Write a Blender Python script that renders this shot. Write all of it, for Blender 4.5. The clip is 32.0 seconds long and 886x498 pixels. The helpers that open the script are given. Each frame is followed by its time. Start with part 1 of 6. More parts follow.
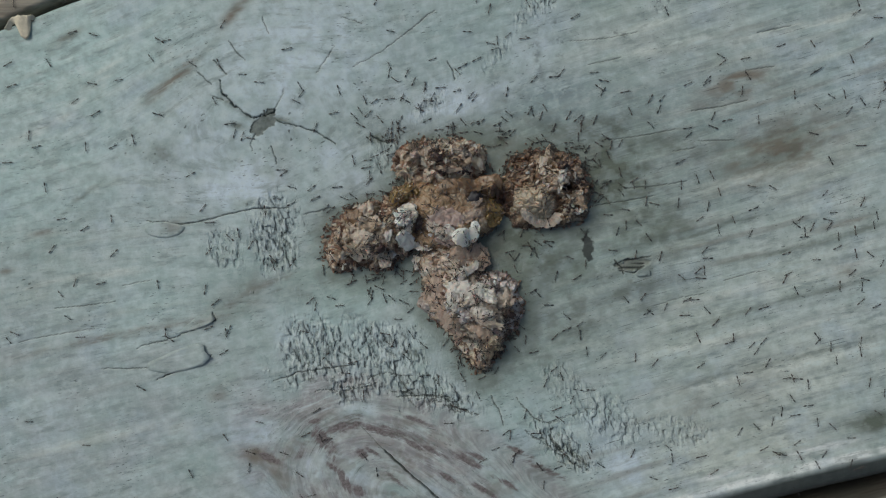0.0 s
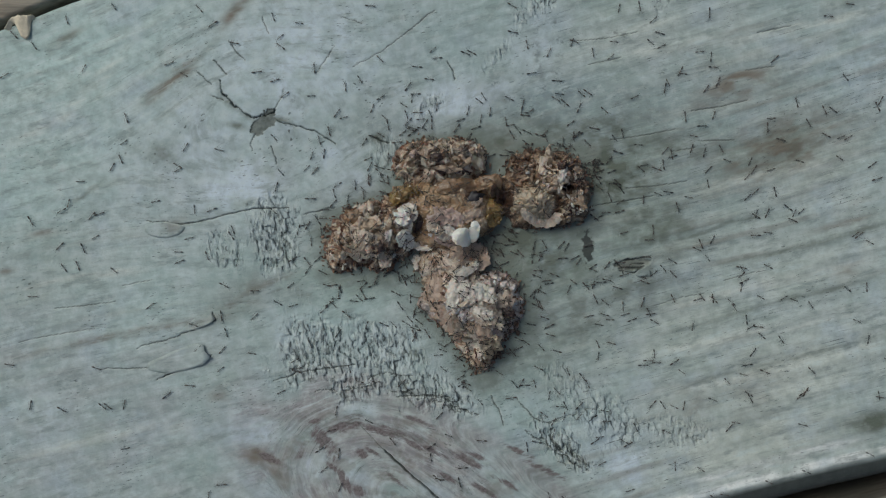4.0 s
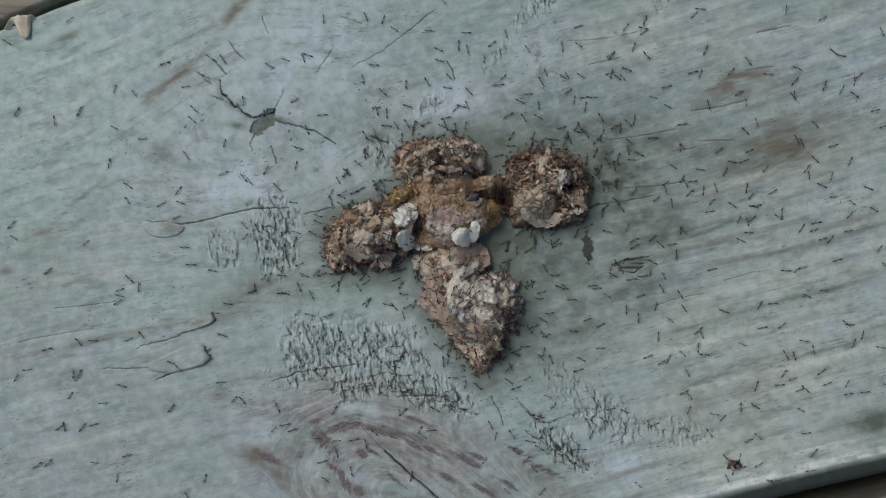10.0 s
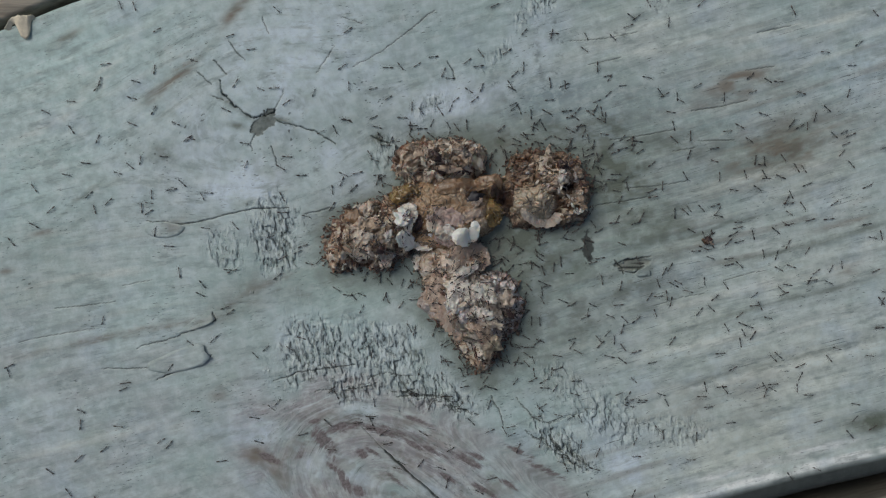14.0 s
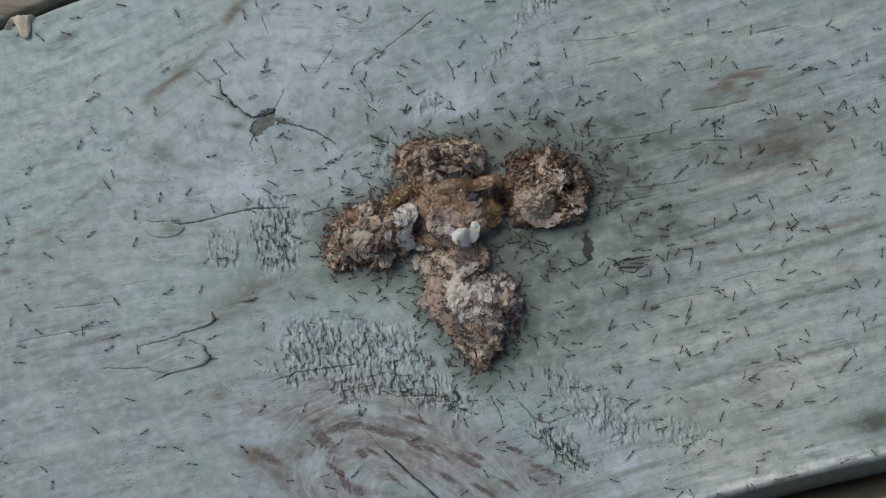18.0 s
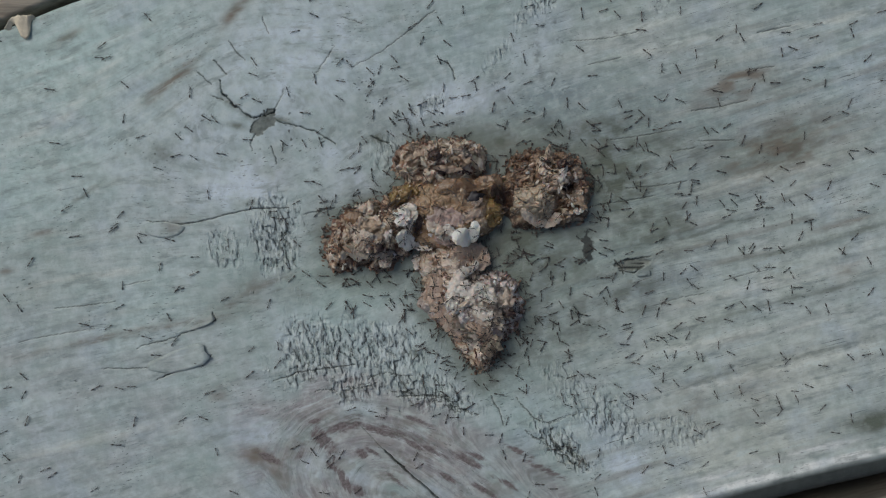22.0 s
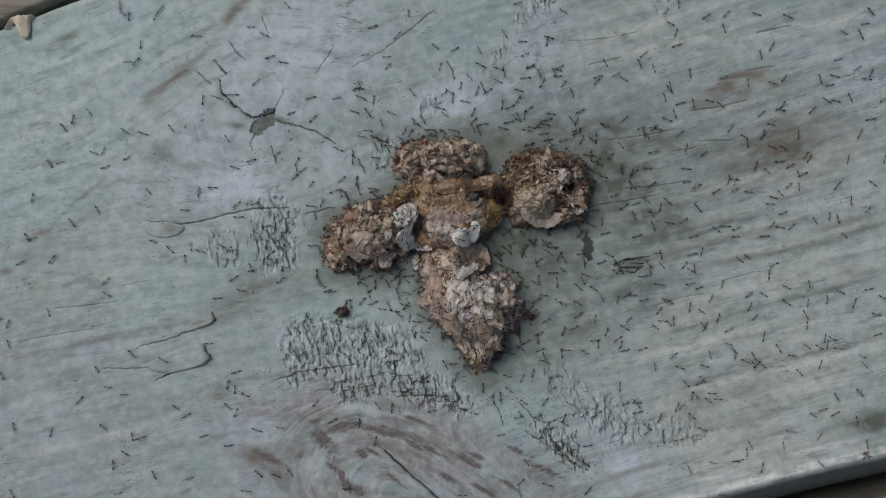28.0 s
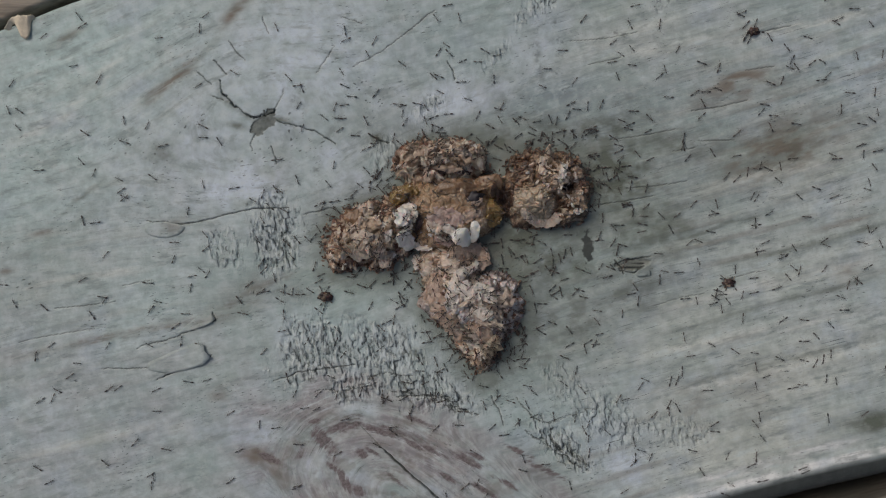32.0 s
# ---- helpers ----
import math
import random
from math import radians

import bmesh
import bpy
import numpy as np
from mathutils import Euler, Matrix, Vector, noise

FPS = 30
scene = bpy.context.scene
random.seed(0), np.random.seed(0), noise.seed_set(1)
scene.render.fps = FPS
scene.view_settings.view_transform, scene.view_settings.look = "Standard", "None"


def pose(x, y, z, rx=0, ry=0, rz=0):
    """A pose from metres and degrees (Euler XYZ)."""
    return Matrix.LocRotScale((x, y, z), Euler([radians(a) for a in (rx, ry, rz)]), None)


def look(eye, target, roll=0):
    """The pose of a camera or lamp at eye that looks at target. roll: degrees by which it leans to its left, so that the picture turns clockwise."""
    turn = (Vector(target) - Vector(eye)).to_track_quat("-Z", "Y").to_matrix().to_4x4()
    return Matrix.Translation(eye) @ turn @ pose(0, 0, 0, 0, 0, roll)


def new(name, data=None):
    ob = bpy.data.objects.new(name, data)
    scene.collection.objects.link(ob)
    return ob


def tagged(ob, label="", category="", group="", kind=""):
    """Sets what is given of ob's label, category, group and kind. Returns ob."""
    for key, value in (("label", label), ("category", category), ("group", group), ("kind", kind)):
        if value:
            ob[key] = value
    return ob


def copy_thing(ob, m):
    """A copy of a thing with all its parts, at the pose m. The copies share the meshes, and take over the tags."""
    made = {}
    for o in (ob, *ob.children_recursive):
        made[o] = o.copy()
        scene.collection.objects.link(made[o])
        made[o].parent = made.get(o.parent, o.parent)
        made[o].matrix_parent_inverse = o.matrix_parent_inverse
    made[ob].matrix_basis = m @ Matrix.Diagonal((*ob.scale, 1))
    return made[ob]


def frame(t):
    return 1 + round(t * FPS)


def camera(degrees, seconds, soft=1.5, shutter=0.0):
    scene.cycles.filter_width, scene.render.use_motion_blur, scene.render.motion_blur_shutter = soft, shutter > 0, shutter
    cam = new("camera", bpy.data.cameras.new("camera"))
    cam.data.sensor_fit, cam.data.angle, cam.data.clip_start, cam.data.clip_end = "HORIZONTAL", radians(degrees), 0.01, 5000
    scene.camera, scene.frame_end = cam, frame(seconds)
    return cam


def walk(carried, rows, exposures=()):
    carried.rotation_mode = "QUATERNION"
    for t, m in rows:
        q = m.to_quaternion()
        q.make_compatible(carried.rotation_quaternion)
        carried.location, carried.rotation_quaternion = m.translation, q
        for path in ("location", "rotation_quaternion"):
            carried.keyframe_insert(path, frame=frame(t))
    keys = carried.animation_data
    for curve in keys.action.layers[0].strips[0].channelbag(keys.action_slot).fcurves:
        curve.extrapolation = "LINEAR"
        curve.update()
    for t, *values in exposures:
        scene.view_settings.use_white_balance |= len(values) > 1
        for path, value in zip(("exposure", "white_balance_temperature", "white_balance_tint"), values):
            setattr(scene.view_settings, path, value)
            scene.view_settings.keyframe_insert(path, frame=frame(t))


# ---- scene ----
from mathutils.bvhtree import BVHTree

# Lengths below are millimetres unless they end in _M; MM turns them into metres.
MM = 0.001
HEIGHT_M = 0.1538  # the lens over the board

cam = camera(65.0, 32.0, soft=1.2)
STILL = pose(0, 0, HEIGHT_M, 0, 0, 0)
walk(cam, [(0.0, STILL), (32.0, STILL)],
     exposures=[(0.0, -0.51, 6450, 3), (6.0, -0.52, 6450, 4), (20.0, -0.56, 6430, 8), (25.5, -0.6, 6430, 8), (28.0, -0.6, 6550, 10), (30.0, -0.6, 6650, 12), (32.0, -0.6, 6880, 14)])

# ---- light: a bright overcast sky, a little stronger from one side ----
world = bpy.data.worlds.new("overcast_sky")
world.use_nodes = True
scene.world = world
sky = world.node_tree.nodes.new("ShaderNodeTexSky")
sky.sky_type, sky.sun_disc = "NISHITA", False
sky.sun_elevation, sky.sun_rotation = radians(50), radians(-50)
sky.air_density, sky.dust_density, sky.ozone_density = 1.0, 4.0, 0.6
world.node_tree.links.new(sky.outputs[0], world.node_tree.nodes["Background"].inputs[0])
world.node_tree.nodes["Background"].inputs[1].default_value = 0.09
sun = new("sun", bpy.data.lights.new("sun", "SUN"))
sun.data.energy, sun.data.angle, sun.data.color = 1.6, radians(34), (0.98, 1.0, 0.97)
sun.matrix_world = look((-1.5, 1.1, 2.2), (0, 0, 0))


# ---- noise on arrays ----
TABLES = {}


def lumps(x, y, seed):
    """Smooth noise from -1 to 1."""
    if seed not in TABLES:
        TABLES[seed] = (np.random.RandomState(seed).rand(256 * 256) * 2 - 1).astype(np.float32)
    table = TABLES[seed]
    bx, by = np.floor(x), np.floor(y)
    fx, fy = (x - bx).astype(np.float32), (y - by).astype(np.float32)
    fx, fy = fx * fx * (3 - 2 * fx), fy * fy * (3 - 2 * fy)
    ix, iy = bx.astype(np.int32) & 255, by.astype(np.int32) & 255
    jx, iy, jy = (ix + 1) & 255, iy << 8, ((iy + 1) & 255) << 8
    a, b, c, d = table[ix + iy], table[jx + iy], table[ix + jy], table[jx + jy]
    low = a + (b - a) * fx
    return low + (c + (d - c) * fx - low) * fy


def layers(x, y, seed, octaves=4, gain=0.5):
    total, weight, norm = 0, 1.0, 0.0
    for k in range(octaves):
        total = total + weight * lumps(x * 2 ** k + 17.3 * k, y * 2 ** k - 9.1 * k, seed + 31 * k)
        norm += weight
        weight *= gain
    return total / norm


def cells(x, y, seed):
    """Uneven cells: the gap to the next cell, a value from -1 to 1 for each, and the way from its middle."""
    for k in range(3):
        lumps(np.zeros(1), np.zeros(1), seed + k)
    bx, by = np.floor(x).astype(np.int32), np.floor(y).astype(np.int32)
    best, second = np.full(x.shape, 9.0), np.full(x.shape, 9.0)
    value, wx, wy = np.zeros(x.shape), np.zeros(x.shape), np.zeros(x.shape)
    for i in (-1, 0, 1):
        for j in (-1, 0, 1):
            k = ((bx + i) & 255) + (((by + j) & 255) << 8)
            dx, dy = x - bx - i - 0.5 - 0.45 * TABLES[seed][k], y - by - j - 0.5 - 0.45 * TABLES[seed + 1][k]
            d = np.hypot(dx, dy)
            near = d < best
            second = np.where(near, best, np.minimum(second, d))
            best = np.where(near, d, best)
            value, wx, wy = np.where(near, TABLES[seed + 2][k], value), np.where(near, dx, wx), np.where(near, dy, wy)
    return second - best, value, wx, wy


def ramp(a, b, x):
    t = np.clip((x - a) / (b - a), 0, 1)
    return t * t * (3 - 2 * t)


def spot(x, y, centre, rx, ry, turn=0.0):
    """A soft oval mask round centre."""
    c, s = math.cos(radians(turn)), math.sin(radians(turn))
    dx, dy = x - centre[0], y - centre[1]
    return np.exp(-(((dx * c + dy * s) / rx) ** 2 + ((-dx * s + dy * c) / ry) ** 2))


# ---- materials ----
class Nodes:
    def __init__(self, name, rough=0.7, metal=0.0):
        self.mat = bpy.data.materials.new(name)
        self.mat.use_nodes = True
        self.tree = self.mat.node_tree
        self.bsdf = self.tree.nodes["Principled BSDF"]
        self.bsdf.inputs["Roughness"].default_value = rough
        self.bsdf.inputs["Metallic"].default_value = metal

    def put(self, socket, value):
        if isinstance(value, bpy.types.NodeSocket):
            self.tree.links.new(value, socket)
        elif isinstance(value, tuple) and len(value) == 3 and socket.type == "RGBA":
            socket.default_value = (*value, 1)
        else:
            socket.default_value = value

    def attr(self, name):
        n = self.tree.nodes.new("ShaderNodeAttribute")
        n.attribute_name = name
        return n.outputs["Fac"]

    def grain(self, along, across):
        """A vector in the wood's own grain, in units per millimetre."""
        n = self.tree.nodes.new("ShaderNodeCombineXYZ")
        self.put(n.inputs[0], self.maths("MULTIPLY", self.attr("along"), along))
        self.put(n.inputs[1], self.maths("MULTIPLY", self.attr("ring"), across))
        return n.outputs[0]

    def coords(self, scale=(1, 1, 1), turn=0.0):
        n = self.tree.nodes.new("ShaderNodeTexCoord")
        m = self.tree.nodes.new("ShaderNodeMapping")
        m.inputs["Scale"].default_value = scale
        m.inputs["Rotation"].default_value = (0, 0, turn)
        self.tree.links.new(n.outputs["Object"], m.inputs["Vector"])
        return m.outputs["Vector"]

    def noise(self, vector, scale, detail=4.0, rough=0.55):
        n = self.tree.nodes.new("ShaderNodeTexNoise")
        n.inputs["Scale"].default_value, n.inputs["Detail"].default_value = scale, detail
        n.inputs["Roughness"].default_value = rough
        self.tree.links.new(vector, n.inputs["Vector"])
        return n.outputs["Fac"]

    def chance(self, islands=False):
        if islands:
            return self.tree.nodes.new("ShaderNodeNewGeometry").outputs["Random Per Island"]
        return self.tree.nodes.new("ShaderNodeObjectInfo").outputs["Random"]

    def span(self, value, a, b, lo=0.0, hi=1.0):
        n = self.tree.nodes.new("ShaderNodeMapRange")
        n.interpolation_type = "SMOOTHSTEP"
        self.put(n.inputs["Value"], value)
        for k, x in zip(("From Min", "From Max", "To Min", "To Max"), (a, b, lo, hi)):
            n.inputs[k].default_value = x
        return n.outputs["Result"]

    def maths(self, op, a, b=0.0):
        n = self.tree.nodes.new("ShaderNodeMath")
        n.operation = op
        self.put(n.inputs[0], a)
        self.put(n.inputs[1], b)
        return n.outputs[0]

    def mix(self, fac, a, b, mode="MIX"):
        n = self.tree.nodes.new("ShaderNodeMix")
        n.data_type, n.blend_type = "RGBA", mode
        self.put(n.inputs[0], fac)
        self.put(n.inputs[6], a)
        self.put(n.inputs[7], b)
        return n.outputs[2]

    def bump(self, height, distance, strength=1.0):
        n = self.tree.nodes.new("ShaderNodeBump")
        n.inputs["Strength"].default_value, n.inputs["Distance"].default_value = strength, distance
        self.put(n.inputs["Height"], height)
        self.tree.links.new(n.outputs["Normal"], self.bsdf.inputs["Normal"])

    def moist(self):
        """Light that soaks a little into soft flesh."""
        self.bsdf.inputs["Subsurface Weight"].default_value = 0.35
        self.bsdf.inputs["Subsurface Radius"].default_value = (1.0, 0.55, 0.35)
        self.bsdf.inputs["Subsurface Scale"].default_value = 0.0012
        self.bsdf.inputs["Coat Weight"].default_value = 0.25
        self.bsdf.inputs["Coat Roughness"].default_value = 0.25

    def colour(self, value):
        self.put(self.bsdf.inputs["Base Color"], value)
        return self


def painted_wood():
    m = Nodes("weathered_grey_blue_paint", 0.62)
    p = m.coords()
    fine, mid, wide, blotch = m.noise(p, 1700, 3, 0.6), m.noise(p, 420, 4, 0.6), m.noise(p, 34, 3), m.noise(p, 120, 5, 0.62)
    fibre, dash, sparse = m.noise(m.grain(0.22, 2.6), 1, 4, 0.6), m.noise(m.grain(0.75, 3.4), 1, 1), m.noise(p, 75, 3)
    broad = m.noise(m.grain(0.13, 0.75), 1, 5, 0.62)
    c = m.mix(m.span(wide, 0.35, 0.65), (0.335, 0.435, 0.42), (0.39, 0.485, 0.48))
    c = m.mix(m.span(blotch, 0.36, 0.66), c, (0.44, 0.51, 0.51))
    c = m.mix(m.attr("green"), c, (0.26, 0.345, 0.29))
    c = m.mix(m.attr("mint"), c, (0.44, 0.585, 0.565))
    c = m.mix(m.attr("chalk_lit"), c, (0.585, 0.622, 0.56))
    c = m.mix(m.attr("pale"), c, (0.62, 0.71, 0.79))
    c = m.mix(m.attr("slate"), c, (0.215, 0.28, 0.30))
    c = m.mix(m.attr("rose"), c, (0.345, 0.328, 0.333))
    c = m.mix(m.maths("MULTIPLY", m.attr("band"), 0.55), c, (0.19, 0.215, 0.205))
    c = m.mix(m.maths("MULTIPLY", m.attr("light"), 0.8), c, (0.66, 0.69, 0.635))
    # sheen of the rolled edge, given as near-white colour
    c = m.mix(m.attr("bright"), c, (0.88, 0.89, 0.86))
    quiet = m.maths("SUBTRACT", 1.0, m.maths("MULTIPLY", m.attr("rose"), 0.85))
    grainy = m.maths("ADD", m.maths("MULTIPLY", m.attr("lines"), 0.75), 0.25)
    tint = m.noise(p, 62, 4, 0.6)
    c = m.mix(m.span(tint, 0.52, 0.68, 0.0, 0.5), c, (0.405, 0.49, 0.555))
    c = m.mix(m.span(tint, 0.46, 0.32, 0.0, 0.45), c, (0.36, 0.42, 0.375))
    smear = m.noise(m.grain(0.11, 0.42), 1, 5, 0.66)
    c = m.mix(m.span(smear, 0.52, 0.66, 0.0, 0.6), c, (0.22, 0.265, 0.255))
    c = m.mix(m.span(smear, 0.47, 0.33, 0.0, 0.55), c, (0.54, 0.635, 0.63))
    c = m.mix(m.maths("MULTIPLY", grainy, m.maths("MULTIPLY", quiet, m.span(fibre, 0.48, 0.76, 0.0, 0.26))), c, (0.25, 0.29, 0.285))
    c = m.mix(m.maths("MULTIPLY", m.attr("rose"), m.span(broad, 0.5, 0.64, 0.0, 0.75)), c, (0.235, 0.22, 0.23))
    c = m.mix(m.maths("MULTIPLY", m.attr("rose"), m.span(broad, 0.48, 0.34, 0.0, 0.7)), c, (0.54, 0.575, 0.60))
    c = m.mix(m.span(mid, 0.42, 0.72, 0.0, 0.4), c, (0.25, 0.295, 0.285))
    c = m.mix(m.span(mid, 0.52, 0.30, 0.0, 0.35), c, (0.58, 0.64, 0.63))
    c = m.mix(m.span(fine, 0.55, 0.75, 0.0, 0.22), c, (0.19, 0.22, 0.21))
    c = m.mix(m.attr("stain"), c, (0.19, 0.163, 0.13))
    rub = m.maths("ADD", m.maths("MULTIPLY", m.maths("SUBTRACT", fibre, 0.5), 1.6), m.maths("MULTIPLY", m.maths("SUBTRACT", mid, 0.5), 1.3))
    worn = m.maths("MULTIPLY", m.span(m.maths("ADD", m.attr("wear"), rub), 0.05, 0.75, 0.0, 0.95), m.span(m.attr("wear"), 0.02, 0.35))
    c = m.mix(worn, c, m.mix(m.span(fine, 0.4, 0.6), (0.125, 0.098, 0.10), (0.20, 0.17, 0.168)))
    c = m.mix(m.attr("grease"), c, (0.125, 0.145, 0.115))
    scratch = m.maths("MULTIPLY", m.span(dash, 0.66, 0.71, 0.0, 0.8), m.span(sparse, 0.48, 0.6))
    c = m.mix(scratch, c, (0.11, 0.125, 0.12))
    hair = m.maths("MULTIPLY", m.span(m.noise(m.grain(0.11, 4.2), 1, 2, 0.55), 0.64, 0.70), m.span(m.noise(p, 60, 2), 0.46, 0.6))
    hair = m.maths("MULTIPLY", hair, m.attr("lines"))
    c = m.mix(m.maths("MULTIPLY", hair, 0.8), c, (0.07, 0.08, 0.076))
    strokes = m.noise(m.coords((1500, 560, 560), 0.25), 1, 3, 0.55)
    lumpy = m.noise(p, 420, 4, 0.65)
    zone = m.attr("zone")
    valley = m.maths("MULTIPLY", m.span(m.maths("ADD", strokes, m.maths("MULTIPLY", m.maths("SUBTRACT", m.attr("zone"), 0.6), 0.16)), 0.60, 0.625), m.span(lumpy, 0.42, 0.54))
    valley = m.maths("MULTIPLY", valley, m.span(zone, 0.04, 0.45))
    # lit crests and shaded, dirty valleys of the wrinkles are painted besides the bump
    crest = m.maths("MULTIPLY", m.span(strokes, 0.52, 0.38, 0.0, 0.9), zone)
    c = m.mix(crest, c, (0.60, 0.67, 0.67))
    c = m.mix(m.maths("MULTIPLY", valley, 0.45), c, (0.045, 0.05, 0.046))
    c = m.mix(m.attr("dirt_shade"), c, (0.035, 0.04, 0.036))
    m.colour(c)
    m.put(m.bsdf.inputs["Roughness"], m.maths("SUBTRACT", m.span(mid, 0.3, 0.7, 0.5, 0.72), m.maths("MULTIPLY", m.attr("bright"), 0.25)))
    h = m.maths("ADD", m.maths("MULTIPLY", fine, 0.04), m.maths("MULTIPLY", mid, 0.16))
    h = m.maths("ADD", h, m.maths("MULTIPLY", m.maths("MULTIPLY", m.maths("MULTIPLY", fibre, grainy), quiet), 0.09))
    h = m.maths("SUBTRACT", h, m.maths("MULTIPLY", valley, 0.5))
    h = m.maths("SUBTRACT", h, m.maths("MULTIPLY", scratch, 0.12))
    m.bump(m.maths("ADD", h, m.maths("MULTIPLY", crest, 0.35)), 0.001, 0.9)
    return m.mat


def bare_wood():
    m = Nodes("old_brown_wood", 0.8)
    p = m.coords((1, 14, 14))
    n = m.noise(p, 60, 6)
    c = m.mix(m.span(n, 0.3, 0.7), (0.19, 0.155, 0.12), (0.38, 0.33, 0.265))
    c = m.mix(m.span(m.noise(m.coords(), 55, 4), 0.4, 0.65, 0, 0.6), c, (0.22, 0.25, 0.22))
    # near-black sides: the shade of the gaps put into the colour
    c = m.mix(m.attr("dirt_shade"), c, (0.022, 0.021, 0.019))
    m.colour(c).bump(n, 0.0004, 0.7)
    return m.mat


def soil():
    m = Nodes("dark_soil", 0.95)
    n = m.noise(m.coords(), 45, 8, 0.65)
    m.colour(m.mix(m.span(n, 0.3, 0.7), (0.02, 0.016, 0.011), (0.075, 0.06, 0.04))).bump(n, 0.006)
    return m.mat


def meat(name, dark, mid, pale, blend=0.5, rough=0.5, speck=1.0, relief=0.0005):
    m = Nodes(name, rough)
    p = m.coords()
    a, b, f = m.noise(p, 150, 4, 0.6), m.noise(p, 420, 5, 0.65), m.noise(p, 1600, 3)
    tone = m.maths("ADD", m.attr("tone"), m.maths("MULTIPLY", m.maths("SUBTRACT", a, 0.5), 0.9))
    c = m.mix(m.span(m.maths("ADD", tone, 0.12 * blend), 0.22, 0.55), dark, mid)
    c = m.mix(m.span(m.maths("ADD", tone, m.maths("MULTIPLY", m.maths("SUBTRACT", b, 0.5), 1.2)), 1.0 - 0.5 * blend, 1.35 - 0.5 * blend), c, pale)
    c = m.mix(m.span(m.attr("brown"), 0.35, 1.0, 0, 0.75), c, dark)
    c = m.mix(m.span(m.noise(p, 620, 3, 0.6), 0.52, 0.66, 0, 0.5 * speck), c, tuple(0.6 * v for v in dark))
    c = m.mix(m.span(f, 0.5, 0.75, 0, 0.45 * speck), c, tuple(0.5 * v for v in dark))
    m.colour(c)
    m.put(m.bsdf.inputs["Roughness"], m.span(b, 0.3, 0.7, rough - 0.12, rough + 0.2))
    m.moist()
    m.bump(m.maths("ADD", b, f), relief, 0.8)
    return m.mat


def shreds(name, dark, mid, pale, islands=False):
    m = Nodes(name, 0.55)
    k = m.chance(islands)
    n = m.noise(m.coords(), 600, 4)
    c = m.mix(m.span(k, 0.1, 0.5), dark, mid)
    c = m.mix(m.span(k, 0.55, 1.0), c, pale)
    c = m.mix(m.span(n, 0.5, 0.8, 0, 0.5), c, tuple(0.6 * v for v in dark))
    m.moist()
    m.colour(c).bump(m.maths("ADD", n, m.noise(m.coords(), 1900, 3)), 0.0004, 0.8)
    return m.mat


def plain(name, colour, rough=0.6, vary=0.25, scale=500, relief=0.0002):
    m = Nodes(name, rough)
    n = m.noise(m.coords(), scale, 4)
    m.colour(m.mix(m.span(n, 0.3, 0.75, 0, vary * 2), colour, tuple(0.45 * v for v in colour))).bump(n, relief, 0.6)
    return m.mat


def ant_shell(name, a, b):
    m = Nodes(name, 0.35)
    m.colour(m.mix(m.chance(), a, b))
    return m.mat


PAINT, BARE, SOIL = painted_wood(), bare_wood(), soil()
MEAT = meat("browned_meat", (0.19, 0.10, 0.07), (0.46, 0.335, 0.245), (0.72, 0.62, 0.515), 0.95, 0.45, 0.5)
MEAT_BROWN = meat("dark_browned_meat", (0.085, 0.048, 0.032), (0.22, 0.148, 0.098), (0.47, 0.375, 0.29), 0.65, 0.38, 0.5)
MEAT_PINK = meat("pinkish_meat", (0.40, 0.29, 0.25), (0.63, 0.53, 0.47), (0.80, 0.74, 0.69), 0.85, 0.4, 0.4, 0.0003)
MEAT_CREAM = meat("cream_meat", (0.25, 0.18, 0.12), (0.43, 0.345, 0.255), (0.62, 0.535, 0.43), 0.8, 0.28, 0.6, 0.0004)
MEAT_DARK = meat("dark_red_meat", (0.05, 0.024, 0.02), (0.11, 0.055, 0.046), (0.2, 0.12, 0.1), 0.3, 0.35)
MEAT_GREY = meat("greyish_meat", (0.31, 0.24, 0.215), (0.53, 0.455, 0.42), (0.70, 0.655, 0.635), 0.95, 0.5, 0.6)
MEAT_TAN = meat("tan_skin", (0.22, 0.135, 0.075), (0.37, 0.255, 0.16), (0.55, 0.44, 0.33), 0.75, 0.24, 0.35, 0.0003)
MEAT_PALE = meat("pale_skin", (0.42, 0.315, 0.245), (0.62, 0.515, 0.425), (0.75, 0.68, 0.61), 0.85, 0.32, 0.3, 0.0003)
FAT = meat("yellow_fat", (0.21, 0.135, 0.05), (0.33, 0.23, 0.10), (0.48, 0.37, 0.22), 0.6, 0.2, 0.3, 0.0002)
SHRED_BROWN = shreds("brown_meat_shred", (0.13, 0.065, 0.045), (0.30, 0.185, 0.125), (0.52, 0.40, 0.30))
SHRED_TAN = shreds("tan_meat_shred", (0.50, 0.375, 0.275), (0.67, 0.565, 0.455), (0.82, 0.75, 0.66))
SHRED_GREY = shreds("grey_meat_shred", (0.40, 0.34, 0.31), (0.60, 0.545, 0.52), (0.78, 0.75, 0.73))
GRAIN_BROWN = shreds("brown_meat_grain", (0.085, 0.04, 0.028), (0.23, 0.13, 0.085), (0.46, 0.335, 0.245), True)
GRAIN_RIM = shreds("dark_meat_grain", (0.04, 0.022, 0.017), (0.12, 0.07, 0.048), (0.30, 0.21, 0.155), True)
GRAIN_TAN = shreds("tan_meat_grain", (0.36, 0.25, 0.18), (0.56, 0.44, 0.34), (0.76, 0.67, 0.57), True)
GRAIN_GREY = shreds("grey_meat_grain", (0.25, 0.195, 0.175), (0.48, 0.42, 0.395), (0.70, 0.66, 0.63), True)
